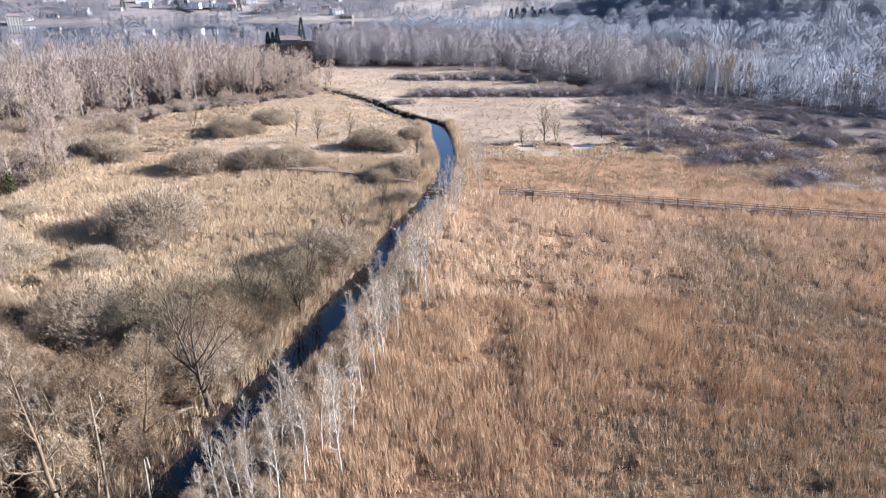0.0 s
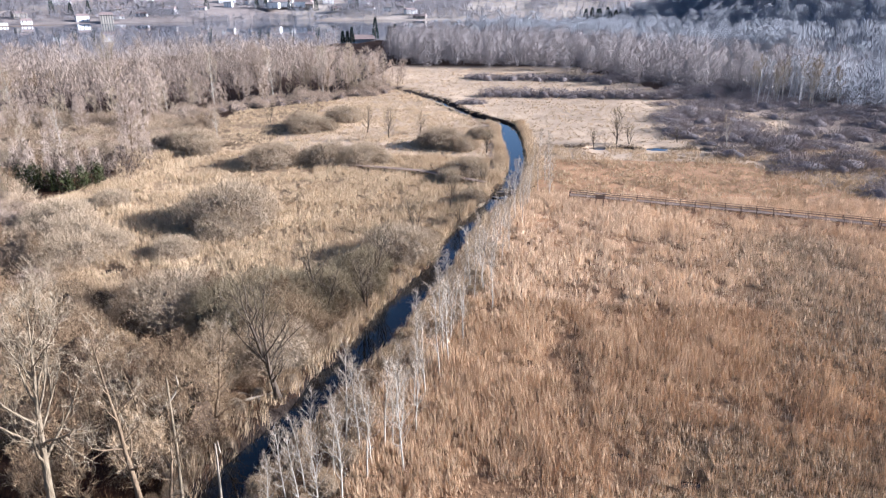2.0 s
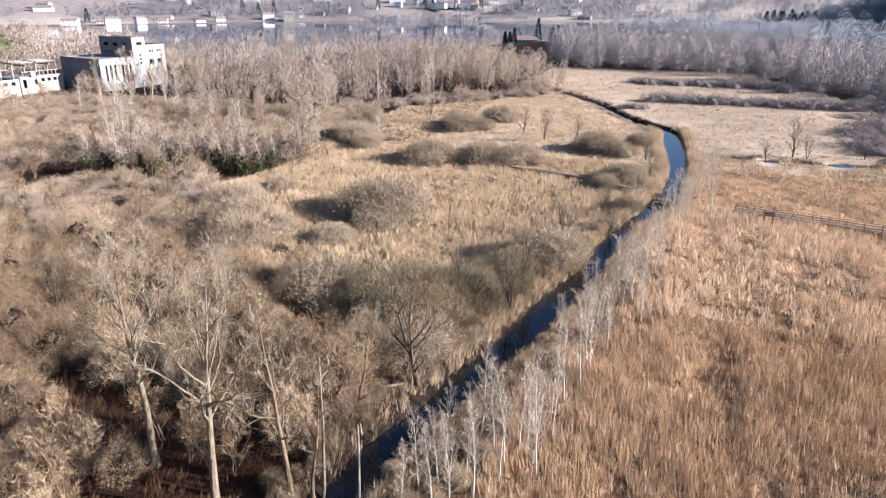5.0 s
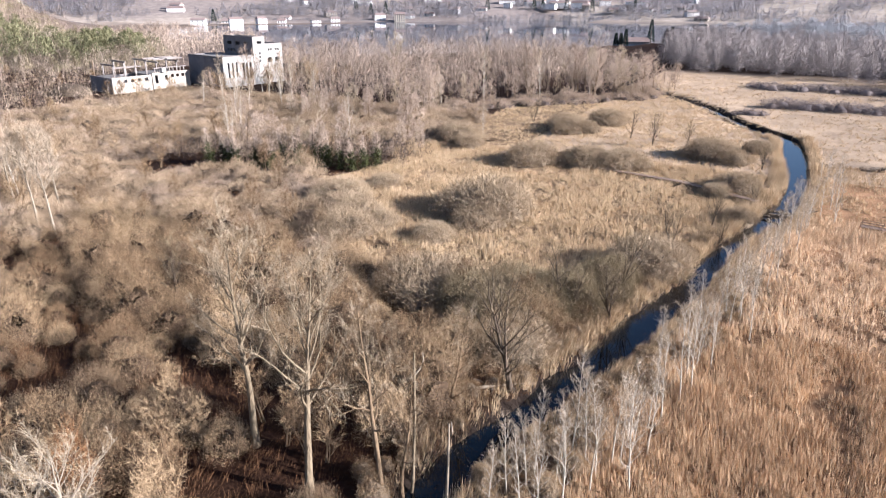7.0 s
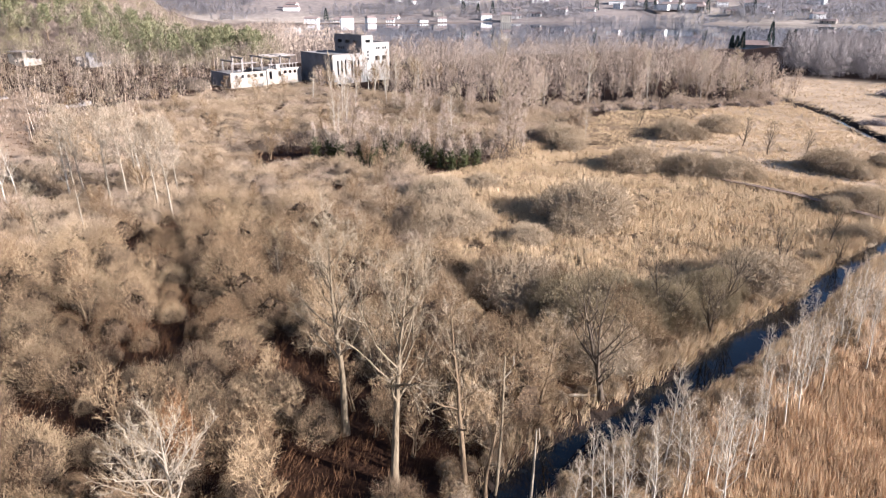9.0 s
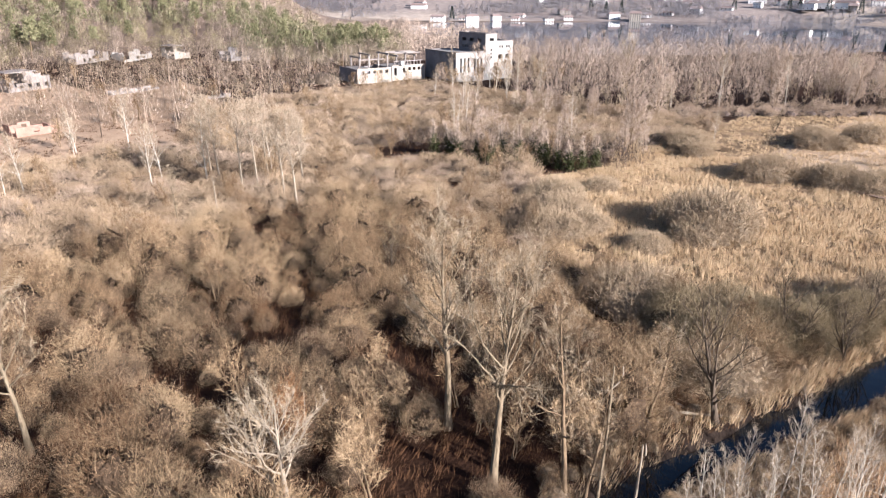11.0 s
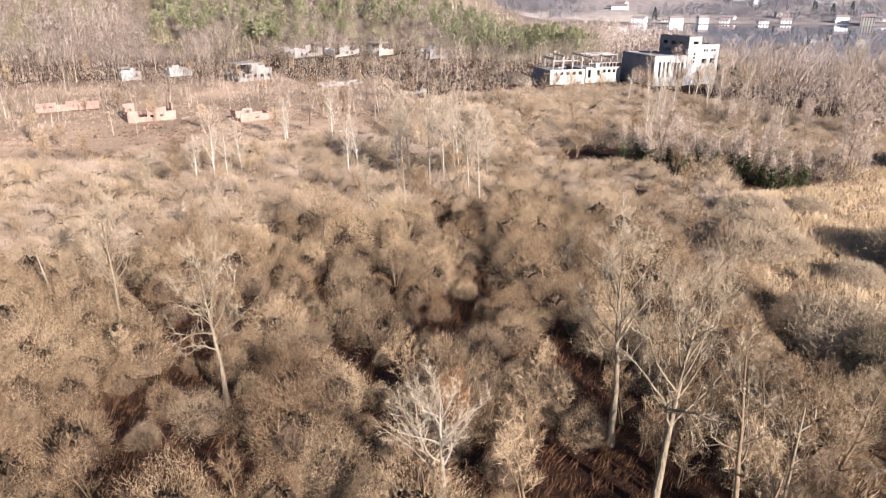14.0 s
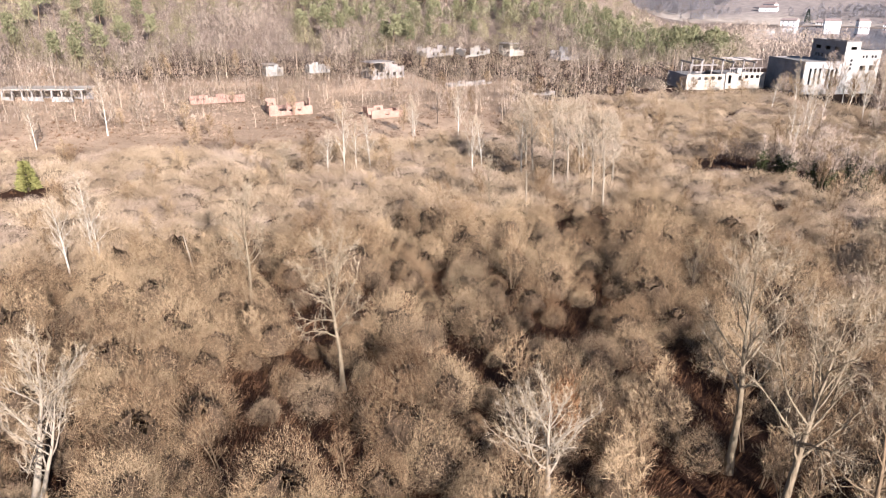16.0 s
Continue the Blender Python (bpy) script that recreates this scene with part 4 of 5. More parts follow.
# ---- woods ----
def far_wood(name, seed, spots, n, twig_w, material, label, low=0.25, k=1, reach=0.13, trunk=0.04, soft=0.0, on_land=True):
    """Woods in the distance: trunks and twigs of many trees in one mass."""
    rng = np.random.default_rng(seed)
    out, face = [], []
    for x, y, h in spots:
        z = z_at(x, y) if on_land else -0.3
        tb = np.array([[x, y, z]]) + rng.normal(0, 0.5, (k, 3)) * (1, 1, 0)
        tw = np.stack([rng.normal(0, 0.05, k) * h, rng.normal(0, 0.05, k) * h, h * rng.uniform(0.75, 0.98, k)], 1)
        out.append(blades(rng, tb, tw, np.full(k, trunk + 0.008 * h)))
        face.append(np.repeat(unit(rng.normal(size=(k, 3)) + (0.5, -0.5, 0)), 3, axis=0))
        f = rng.uniform(low, 0.93, n)
        rad = 0.27 * h * np.sin(np.pi * np.clip(0.15 + 0.85 * f, 0, 1)) + 0.04 * h
        a = rng.uniform(0, 6.28, n)
        q = rng.uniform(0.05, 1, n) ** 0.6
        base = np.stack([x + np.cos(a) * rad * q, y + np.sin(a) * rad * q, z + f * h], 1)
        way = unit(np.stack([np.cos(a) * 0.35, np.sin(a) * 0.35, np.full(n, 1.0)], 1) + rng.normal(0, 0.24, (n, 3))) * (reach * h * rng.uniform(0.5, 1.2, n))[:, None]
        out.append(blades(rng, base, way, twig_w * rng.uniform(0.6, 1.4, n)))
        face.append(np.repeat(unit((1 - soft) * np.stack([np.cos(a) * q, np.sin(a) * q, 1.1 * (f - 0.4)], 1) + (0, 0, 1.2 * soft) + rng.normal(0, 0.3 * (1 - soft), (n, 3))), 3, axis=0))
    return tagged(new(name, tri_mesh(name, *merge(out), material, np.concatenate(face))), label, "woods", kind="stuff")


def wood_clumps(name, seed, spots, trees, spread, tall, n, twig_w, material, label, low=0.1, reach=0.1, trunk=0.04, soft=0.4):
    """Far woods in clumps of a few trees, out of four shared meshes."""
    rng = random.Random(seed)
    kinds = []
    for i in range(4):
        group = [(rng.gauss(0, spread), rng.gauss(0, spread), tall * rng.uniform(0.65, 1.15)) for _ in range(trees)]
        kinds.append(far_wood(name, seed + i, group, n, twig_w, material, label, low, 1, reach, trunk, soft, False))
    for i, (x, y, size) in enumerate(spots):
        k = kinds[i % 4]
        m = at_place(x, y, rng.uniform(0, 360), size)
        if i < 4:
            k.matrix_basis = m
        else:
            copy_thing(k, m)


WOOD_N = [(-106, 160), (-98, 178), (-90, 218), (-60, 238), (-46, 252), (-42, 275), (-64, 330), (-110, 400), (-150, 420), (-200, 365), (-280, 330), (-300, 300), (-240, 262), (-190, 240), (-190, 225), (-160, 190), (-125, 150)]
inner = lambda poly: (lambda x, y: bool(inside(np.array([x]), np.array([y]), poly)[0]))
wood_spots = scatter(61, 900, -300, -40, 150, 425, 4.2, inner(WOOD_N))


def wood_tall(x, y):
    """Tree heights in the lakeside wood: clumps, and single trees that stand out."""
    return (7 + 8.5 * float(value_noise(x, y, 19.0, 93))) * rs.choice((0.6, 0.8, 0.9, 1.0, 1.15, 1.45)) * (0.8 if y > 265 or bearing(x, y) > 37 else 1)


wood_trees = [make_tree("wood_tree", 260 + i, BROWN_BARK if i else PALE_BARK, WOOD_TWIG if i else PALE_TWIG, "bare tree at the edge of the lakeside wood", "tree", "trees of the lakeside wood", False, tall=15, trunk_r=0.15, clear=0.12, n1=16, n2=5, n3=16, reach=4.3, up=0.10, rise=0.7, bend=0.06, twig=1.1, twig_w=0.045, stems=1 + i % 2, splay=0.15) for i in range(4)]
wood_spots.sort(key=lambda p: math.hypot(*p) - 1.2 * max(0, p[0] + 120))
plant(wood_trees, [(x, y, wood_tall(x, y)) for x, y in wood_spots[:105]], rs, 15)
far_wood("lakeside_wood", 62, [(x, y, wood_tall(x, y)) for x, y in wood_spots[105:]], 210, 0.08, WOOD_TWIG, "leafless lakeside wood of pale grey-brown trees", soft=0.3)
MID = [(-60, 345), (10, 338), (40, 300), (70, 262), (110, 255), (140, 300), (60, 420), (-60, 520), (-80, 500)]
mid_spots = scatter(63, 150, -80, 140, 250, 520, 11.0, inner(MID))
wood_clumps("meadow_wood", 640, [(x, y, rs.uniform(0.85, 1.15)) for x, y in mid_spots], 8, 5.5, 15, 860, 0.06, MEADOW_WOOD, "leafless grey wood beyond the reed meadow", reach=0.08, soft=0.6)
EAST = [(80, 258), (118, 215), (150, 190), (240, 170), (420, 330), (420, 620), (300, 740), (120, 690), (-20, 570), (-78, 545), (60, 420), (140, 300)]
east_spots = scatter(65, 560, -110, 420, 170, 900, 12.5, inner(EAST))
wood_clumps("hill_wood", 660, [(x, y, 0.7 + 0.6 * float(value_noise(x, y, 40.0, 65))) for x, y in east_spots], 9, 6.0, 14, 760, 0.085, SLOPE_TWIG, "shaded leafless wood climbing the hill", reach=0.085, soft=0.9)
west_spots = scatter(67, 420, -520, -220, -200, 330, 9.5, lambda x, y: (220 if bearing(x, y) < 64 else 120) > beyond_edge(x, y) > 10 * math.sin(y * 0.06) and 49 < bearing(x, y) < 114)
wood_clumps("western_wood", 680, [(x, y, rs.uniform(0.8, 1.15)) for x, y in west_spots[::2]], 7, 4.5, 14, 420, 0.085, WOOD_TWIG, "sunlit leafless wood on the western slope")
wood_clumps("western_wood", 690, [(x, y, rs.uniform(0.75, 1.1)) for x, y in west_spots[1::2]], 7, 4.5, 13, 420, 0.085, OLIVE_TWIG, "olive-tinged wood with ivy on the western slope")
edge_spots = scatter(69, 640, -370, -180, -110, 240, 5.5, lambda x, y: -175 < beyond_edge(x, y) < 5 and math.hypot(x, y) > 195 + 30 * math.sin(y * 0.05) and 48 < bearing(x, y) < 114 and not (x > -240 and y > 150))
far_wood("ruin_trees", 70, [(x, y, rs.uniform(6, 13)) for x, y in edge_spots[::2]], 130, 0.075, WOOD_TWIG, "thin bare trees growing among the ruins", soft=0.45)
far_wood("ruin_trees", 170, [(x, y, rs.uniform(6, 12)) for x, y in edge_spots[1::2]], 120, 0.075, PALE_TWIG, "thin pale bare trees growing among the ruins", soft=0.45)
stem_spots = scatter(169, 330, -345, -165, -90, 200, 5.0, lambda x, y: -185 < beyond_edge(x, y) < 15 and 60 < bearing(x, y) < 114 and math.hypot(x, y) > 190)
far_wood("ruin_trees", 171, [(x, y, rs.uniform(7, 14)) for x, y in stem_spots], 110, 0.06, DUN_TWIG, "dark thin-stemmed bare trees around the ruins", 0.3, 1, 0.1, 0.16, 0.45)
shore_spots = scatter(71, 300, -480, -270, 240, 440, 4.5, lambda x, y: 345 < math.hypot(x, y) and 42 < bearing(x, y) < 54 and not inner(LAKE_SHORE)(x, y))
far_wood("shore_trees", 72, [(x, y, rs.uniform(10, 14)) for x, y in shore_spots], 60, 0.2, WOOD_TWIG, "thin bare trees on the near shore")
slope_spots = scatter(73, 340, -1100, 560, 380, 1300, 19.0, lambda x, y: 912 < math.hypot(x, y) < 1260 and value_noise(x, y, 120.0, 77) > 0.2)
shore_gardens = []
for (ax, ay), (bx, by) in zip(FAR_SHORE, FAR_SHORE[1:]):
    for _ in range(2):
        u, back = rs.random(), 1 + rs.uniform(35, 95) / 900
        shore_gardens.append(((ax + (bx - ax) * u) * back * 1.02, (ay + (by - ay) * u) * back * 1.02, rs.uniform(0.25, 0.45)))
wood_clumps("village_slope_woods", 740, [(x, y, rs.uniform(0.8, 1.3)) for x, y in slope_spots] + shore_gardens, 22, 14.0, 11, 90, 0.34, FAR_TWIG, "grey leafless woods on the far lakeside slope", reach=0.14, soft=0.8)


grove = [(rs.uniform(78, 110), rs.uniform(236, 258), rs.uniform(13, 18)) for _ in range(34)] + [(rs.uniform(110, 142), rs.uniform(206, 224), rs.uniform(10, 14)) for _ in range(26)]
far_wood("birch_grove", 76, grove, 70, 0.06, GROVE_TWIG, "chalky white birch grove at the foot of the hill", 0.2, 2, 0.12)
pine_mass = scatter(78, 260, -480, -230, -170, 330, 5.5, lambda x, y: 20 < beyond_edge(x, y) < 110 and (52 < bearing(x, y) < 84 or 96 < bearing(x, y) < 112) and value_noise(np.array([x]), np.array([y]), 40.0, 79)[0] > 0.58)
far_wood("pine_wood", 79, [(x, y, rs.uniform(11, 17)) for x, y in pine_mass], 170, 0.26, PINE, "olive-green pines among the leafless trees of the slope", 0.5, 1, 0.08)


shoulder = scatter(179, 70, -365, -285, 165, 275, 5.0, lambda x, y: 338 < math.hypot(x, y) < 425 and 49 < bearing(x, y) < 62)
far_wood("pine_wood", 180, [(x, y, rs.uniform(13, 18)) for x, y in shoulder], 170, 0.24, PINE, "olive-green pines above the lake shore", 0.45, 1, 0.08)
bare_shoulder = scatter(181, 160, -390, -270, 160, 300, 4.0, lambda x, y: 335 < math.hypot(x, y) < 450 and 48 < bearing(x, y) < 62 and not inner(LAKE_SHORE)(x, y))
far_wood("western_wood", 182, [(x, y, rs.uniform(9, 14)) for x, y in bare_shoulder], 130, 0.09, WOOD_TWIG, "leafless trees between the pines above the shore", 0.1, 1, 0.1, 0.12, 0.45)


# ---- evergreens ----
def make_pine(seed, tall):
    rng = np.random.default_rng(seed)
    p = way_on(rng, (0, 0, -0.2), (rng.normal(0, 0.03), rng.normal(0, 0.03), 1), tall, 6, 0.03, 0.05)
    t = tagged(new("pine_tree"), "tall pine with bare trunk and green crown", "tree", "pines on the slope")
    child("trunk", tri_mesh("trunk", *tube(p, 0.24 * np.linspace(1, 0.25, 7), 6), BROWN_BARK), t)
    tb, tw = [], []
    for i in range(26):
        f = 0.5 + 0.5 * (i + rng.random()) / 26
        q, _ = along(p, min(f, 0.99))
        a = i * 2.4
        r = 2.6 * (1.25 - f) + 0.5
        c = q + np.array([math.cos(a), math.sin(a), 0.25]) * r * rng.uniform(0.5, 1.0)
        for _ in range(34):
            tb.append(c + rng.normal(0, 0.55, 3) * (1, 1, 0.5))
            tw.append(rng.normal(0, 0.4, 3) + (math.cos(a) * 0.25, math.sin(a) * 0.25, 0.3))
    child("crown", tri_mesh("crown", *blades(rng, np.array(tb), np.array(tw), np.full(len(tb), 0.4)), PINE), t, "green needle clumps")
    return t


pines = [make_pine(300 + i, 15) for i in range(3)]
pine_spots = [p for p in scatter(81, 120, -470, -230, -160, 330, 7.0, lambda x, y: 5 + 14 * math.sin(y * 0.05) < beyond_edge(x, y) < 75 and (50 < bearing(x, y) < 84 or 94 < bearing(x, y) < 112))]
plant(pines, [(x, y, rs.uniform(12, 18)) for x, y in pine_spots], rs, 15)


def make_conifer(seed, tall, wide, label, group):
    rng = np.random.default_rng(seed)
    t = tagged(new("conifer_tree"), label, "tree", group)
    child("trunk", tri_mesh("trunk", *tube(np.array([[0, 0, -0.2], [0, 0, tall * 0.5], [0, 0, tall]]), [0.3, 0.2, 0.05], 6), DARK_BARK), t)
    n = 1100
    f = rng.uniform(0.05, 1, n)
    a = rng.uniform(0, 6.28, n)
    r = wide * (1 - f) ** 0.8 * rng.uniform(0.4, 1, n)
    base = np.stack([np.cos(a) * r, np.sin(a) * r, f * tall], 1)
    way = np.stack([np.cos(a), np.sin(a), rng.uniform(-0.3, 0.8, n)], 1) * 0.9
    child("crown", tri_mesh("crown", *blades(rng, base, way, np.full(n, 0.45)), SPRUCE), t, "dark green needles")
    return t


for i, (x, y, h, w) in enumerate([(-103, 520, 16, 3.2), (-118, 508, 12, 2.2), (-122, 511, 9, 1.8), (-94, 530, 10, 3), (-126, 513, 9, 2), (-90, 528, 11, 2.5)]):
    make_conifer(320 + i, h, w, "dark spruce beside the lakeside house", "conifers by the house").matrix_basis = at_place(x, y)
for i, (x, y) in enumerate([(-345, 938), (-335, 945), (-300, 940), (-262, 930), (-208, 935), (-520, 800), (-540, 795), (-505, 812), (-640, 640), (-400, 905)]):
    make_conifer(340 + i, rs.uniform(14, 24), 4, "dark conifer in the village by the lake", "village conifers").matrix_basis = at_place(x, y)
for i in range(9):
    make_conifer(360 + i, rs.uniform(14, 20), 5, "dark evergreen on the hazy hill", "evergreens on the hill").matrix_basis = at_place(62 + 4 * i + rs.uniform(-2, 2), 640 + rs.uniform(-8, 8))


def ivy_tree(x, y, tall, seed):
    rng = np.random.default_rng(seed)
    t = tagged(new("ivy_tree"), "small tree wrapped in dark green ivy", "tree", "ivy-clad trees")
    p = way_on(rng, (0, 0, -0.2), (rng.normal(0, 0.08), rng.normal(0, 0.08), 1), tall, 6, 0.06, 0.05)
    child("trunk", tri_mesh("trunk", *tube(p, 0.16 * np.linspace(1, 0.3, 7), 5), DARK_BARK), t)
    n = 620
    s = rng.uniform(0.03, 0.62, n)
    lobe = 0.35 + 0.75 * np.abs(np.sin(9 * s + seed))
    base = np.array([along(p, v)[0] for v in s]) + rng.normal(0, 0.8, (n, 3)) * (lobe * np.clip(1.1 - s, 0.3, 1))[:, None]
    child("ivy", tri_mesh("ivy", *blades(rng, base, rng.normal(0, 0.28, (n, 3)) + (0, 0, 0.12), np.full(n, 0.2)), IVY), t, "dark green ivy leaves")
    m = 240
    s = rng.uniform(0.45, 0.99, m)
    base = np.array([along(p, v)[0] for v in s]) + rng.normal(0, 0.5, (m, 3)) * (1.3 - s)[:, None]
    tagged(child("crown", tri_mesh("crown", *blades(rng, base, rng.normal(0, 0.7, (m, 3)) + (0, 0, 0.7), np.full(m, 0.05)), WOOD_TWIG), t, "bare twigs above the ivy"), kind="stuff")
    t.matrix_basis = at_place(x, y)


for i in range(18):
    u = (i + rs.random()) / 18
    ivy_tree(-113 + 35 * u + rs.uniform(-2, 2), 106 + 12 * u + rs.uniform(-2, 2), rs.uniform(6, 9), 400 + i)
ivy_wood = scatter(91, 75, -128, -74, 98, 136, 2.4, lambda x, y: abs((y - 111) - 0.42 * (x + 116)) < 7)
far_wood("thicket", 92, [(x, y, rs.uniform(3, 6)) for x, y in ivy_wood], 200, 0.07, THICKET_TWIG, "dark bare thicket round the ivy trees", 0.05)
for i, (x, y, k) in enumerate([(-186, 196, 0.9), (-180, 204, 0.8), (-192, 188, 0.75), (-176, 190, 0.95), (-170, 214, 1.0), (-184, 178, 0.7), (-196, 176, 0.6), (-166, 200, 0.9), (-206, 168, 0.6), (-172, 226, 1.0)]):
    copy_thing(wood_trees[i % 4], at_place(x, y, rs.uniform(0, 360), k))
for i in range(27):
    u = rs.random()
    copy_thing(wood_trees[i % 4], at_place(-124 + 48 * u + rs.uniform(-3, 3), 112 + 14 * u + rs.uniform(0, 14), rs.uniform(0, 360), rs.uniform(0.45, 0.8)))

yew = make_conifer(390, 5.2, 1.9, "yellow-green evergreen shrub at the clearing's edge", "")
next(c for c in yew.children if c.name.startswith("crown")).data.materials[0] = YEW
yew.matrix_basis = at_place(*YEW_SPOT)


# ---- buildings ----
def wall_panel(bm, length, tall, thick, holes):
    """A wall along +x from 0 with openings (x0, z0, x1, z1) right through it; one closed mesh."""
    xs = sorted({0, length, *(h[0] for h in holes), *(h[2] for h in holes)})
    zs = sorted({0, tall, *(h[1] for h in holes), *(h[3] for h in holes)})
    vs = {}

    def vert(i, j, k):
        if (i, j, k) not in vs:
            vs[i, j, k] = bm.verts.new((xs[i], k * thick, zs[j]))
        return vs[i, j, k]

    def solid(i, j):
        if not (0 <= i < len(xs) - 1 and 0 <= j < len(zs) - 1):
            return False
        mx, mz = (xs[i] + xs[i + 1]) / 2, (zs[j] + zs[j + 1]) / 2
        return not any(h[0] < mx < h[2] and h[1] < mz < h[3] for h in holes)

    for i in range(len(xs) - 1):
        for j in range(len(zs) - 1):
            if not solid(i, j):
                continue
            bm.faces.new([vert(i, j, 0), vert(i + 1, j, 0), vert(i + 1, j + 1, 0), vert(i, j + 1, 0)])
            bm.faces.new([vert(i, j, 1), vert(i, j + 1, 1), vert(i + 1, j + 1, 1), vert(i + 1, j, 1)])
            for di, dj, p, q in ((-1, 0, (0, 1), (0, 0)), (1, 0, (1, 0), (1, 1)), (0, -1, (0, 0), (1, 0)), (0, 1, (1, 1), (0, 1))):
                if not solid(i + di, j + dj):
                    bm.faces.new([vert(i + p[0], j + p[1], 0), vert(i + p[0], j + p[1], 1), vert(i + q[0], j + q[1], 1), vert(i + q[0], j + q[1], 0)])


def wall(parent, material, x, y, turn, length, tall, holes=(), thick=0.4, z=0.0, label=""):
    bm = bmesh.new()
    wall_panel(bm, length, tall, thick, list(holes))
    bmesh.ops.transform(bm, verts=bm.verts[:], matrix=pose(x, y, z, 0, 0, turn))
    return part("wall", bm, material, parent, label)


def slab(parent, name, material, x0, y0, z0, x1, y1, z1, label=""):
    bm = bmesh.new()
    box(bm, x0, y0, z0, x1, y1, z1)
    return part(name, bm, material, parent, label)


def row_holes(x0, step, n, w, z0, z1):
    return [(x0 + i * step, z0, x0 + i * step + w, z1) for i in range(n)]


def block(parent, x0, y0, x1, y1, tall, east=(), south=(), m_east=PLASTER, m_south=DARK_SHADE_PLASTER, roof=True):
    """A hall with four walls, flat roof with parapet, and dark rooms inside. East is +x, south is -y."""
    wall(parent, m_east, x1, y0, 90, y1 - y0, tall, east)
    # all walls but the sunny east one carry their shade in darker plaster
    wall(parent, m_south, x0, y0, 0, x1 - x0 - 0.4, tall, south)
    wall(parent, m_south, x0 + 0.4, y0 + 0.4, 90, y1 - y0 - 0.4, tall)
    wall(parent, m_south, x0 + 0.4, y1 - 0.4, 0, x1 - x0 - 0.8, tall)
    slab(parent, "floor", DARK_HOLE, x0 + 0.4, y0 + 0.4, 0.02, x1 - 0.4, y1 - 0.4, 0.2)
    if roof:
        slab(parent, "roof", ROOF_FELT, x0 + 0.4, y0 + 0.4, tall - 0.7, x1 - 0.4, y1 - 0.4, tall - 0.35, "grey flat roof")
        slab(parent, "parapet_cap", CONCRETE, x1 - 0.55, y0 - 0.1, tall, x1 + 0.1, y1 + 0.1, tall + 0.18)
        slab(parent, "parapet_cap", CONCRETE, x0 - 0.1, y0 - 0.1, tall, x1 - 0.55, y0 + 0.5, tall + 0.18)


works = tagged(new("abandoned_works"), "abandoned white concrete works with a tower and tall windows", "building")
works.matrix_basis = pose(-196.8, 215, 0, 0, 0, -12.8)
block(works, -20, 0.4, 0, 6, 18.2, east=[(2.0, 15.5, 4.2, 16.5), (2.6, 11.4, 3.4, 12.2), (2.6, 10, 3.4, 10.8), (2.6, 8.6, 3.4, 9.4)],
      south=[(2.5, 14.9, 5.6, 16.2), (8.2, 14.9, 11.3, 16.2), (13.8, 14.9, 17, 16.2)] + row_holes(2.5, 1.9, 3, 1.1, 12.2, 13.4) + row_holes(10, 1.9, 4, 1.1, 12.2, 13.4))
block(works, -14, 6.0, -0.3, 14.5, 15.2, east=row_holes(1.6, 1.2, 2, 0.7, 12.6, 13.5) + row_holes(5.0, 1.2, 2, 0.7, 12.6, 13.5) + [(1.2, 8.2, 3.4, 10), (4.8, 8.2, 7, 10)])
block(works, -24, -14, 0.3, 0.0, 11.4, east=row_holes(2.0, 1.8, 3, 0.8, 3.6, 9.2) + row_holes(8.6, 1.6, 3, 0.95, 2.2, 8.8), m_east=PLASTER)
low = tagged(new("roofless_hall"), "roofless yellowed hall with bare concrete frames above", "building")
low.matrix_basis = pose(-197.8, 214, 0, 0, 0, -12.8)
wall(low, YELLOW_WALL, -14.4, -49, 90, 15.0, 5.8, row_holes(1.5, 2.7, 5, 1.4, 3.7, 4.9))
wall(low, YELLOW_WALL, -15.6, -33, 90, 15.5, 6.2, [(1.0, 2.2, 2.2, 5.2), (5.0, 3.2, 6.2, 5.0)] + row_holes(7.5, 2.2, 3, 1.3, 4.0, 5.2))
# south and west walls: shade put into the plaster's colour
wall(low, DARK_SHADE_PLASTER, -32, -49, 0, 17.2, 5.6, [(13, 1.6, 14.2, 3.2)])
wall(low, DARK_SHADE_PLASTER, -31.6, -48.6, 90, 31, 5.0)
slab(low, "floor", DARK_HOLE, -31.6, -48.6, 0.02, -15, -18, 0.2)
slab(low, "roof", ROOF_FELT, -31.6, -48.6, 4.9, -15, -40, 5.2, "collapsed grey roof")
slab(low, "roof", ROOF_FELT, -31.6, -33, 5.1, -16.2, -19, 5.5, "grey flat roof")
for i in range(7):
    y = -46 + 4.2 * i
    slab(low, "post", CONCRETE, -19.4, y, 5.2, -19.0, y + 0.4, 9.4 + (i % 2))
    slab(low, "post", CONCRETE, -27.4, y, 5.0, -27.0, y + 0.4, 9.4 + (i % 2))
    if i != 2:
        slab(low, "beam", CONCRETE, -28.6, y, 9.4 + (i % 2), -17.8, y + 0.4, 9.9 + (i % 2))
for x in (-19.4, -23.2, -27.4):
    slab(low, "beam", CONCRETE, x, -30, 10.45, x + 0.4, -18, 10.85)
slab(low, "beam", CONCRETE, -19.4, -46, 8.5, -19.0, -35, 8.9)
for i in range(9):
    slab(low, "post", CONCRETE, -16.6, -31.5 + 1.5 * i, 6.0, -16.3, -31.2 + 1.5 * i, 7.6)
slab(low, "beam", CONCRETE, -16.7, -31.8, 7.6, -16.2, -18.4, 7.9)
slab(low, "chimney_block", PLASTER, -15.8, -29.4, 6.2, -14.6, -27.8, 7.8)
mound = bmesh.new()
bmesh.ops.create_icosphere(mound, subdivisions=3, radius=1.0)
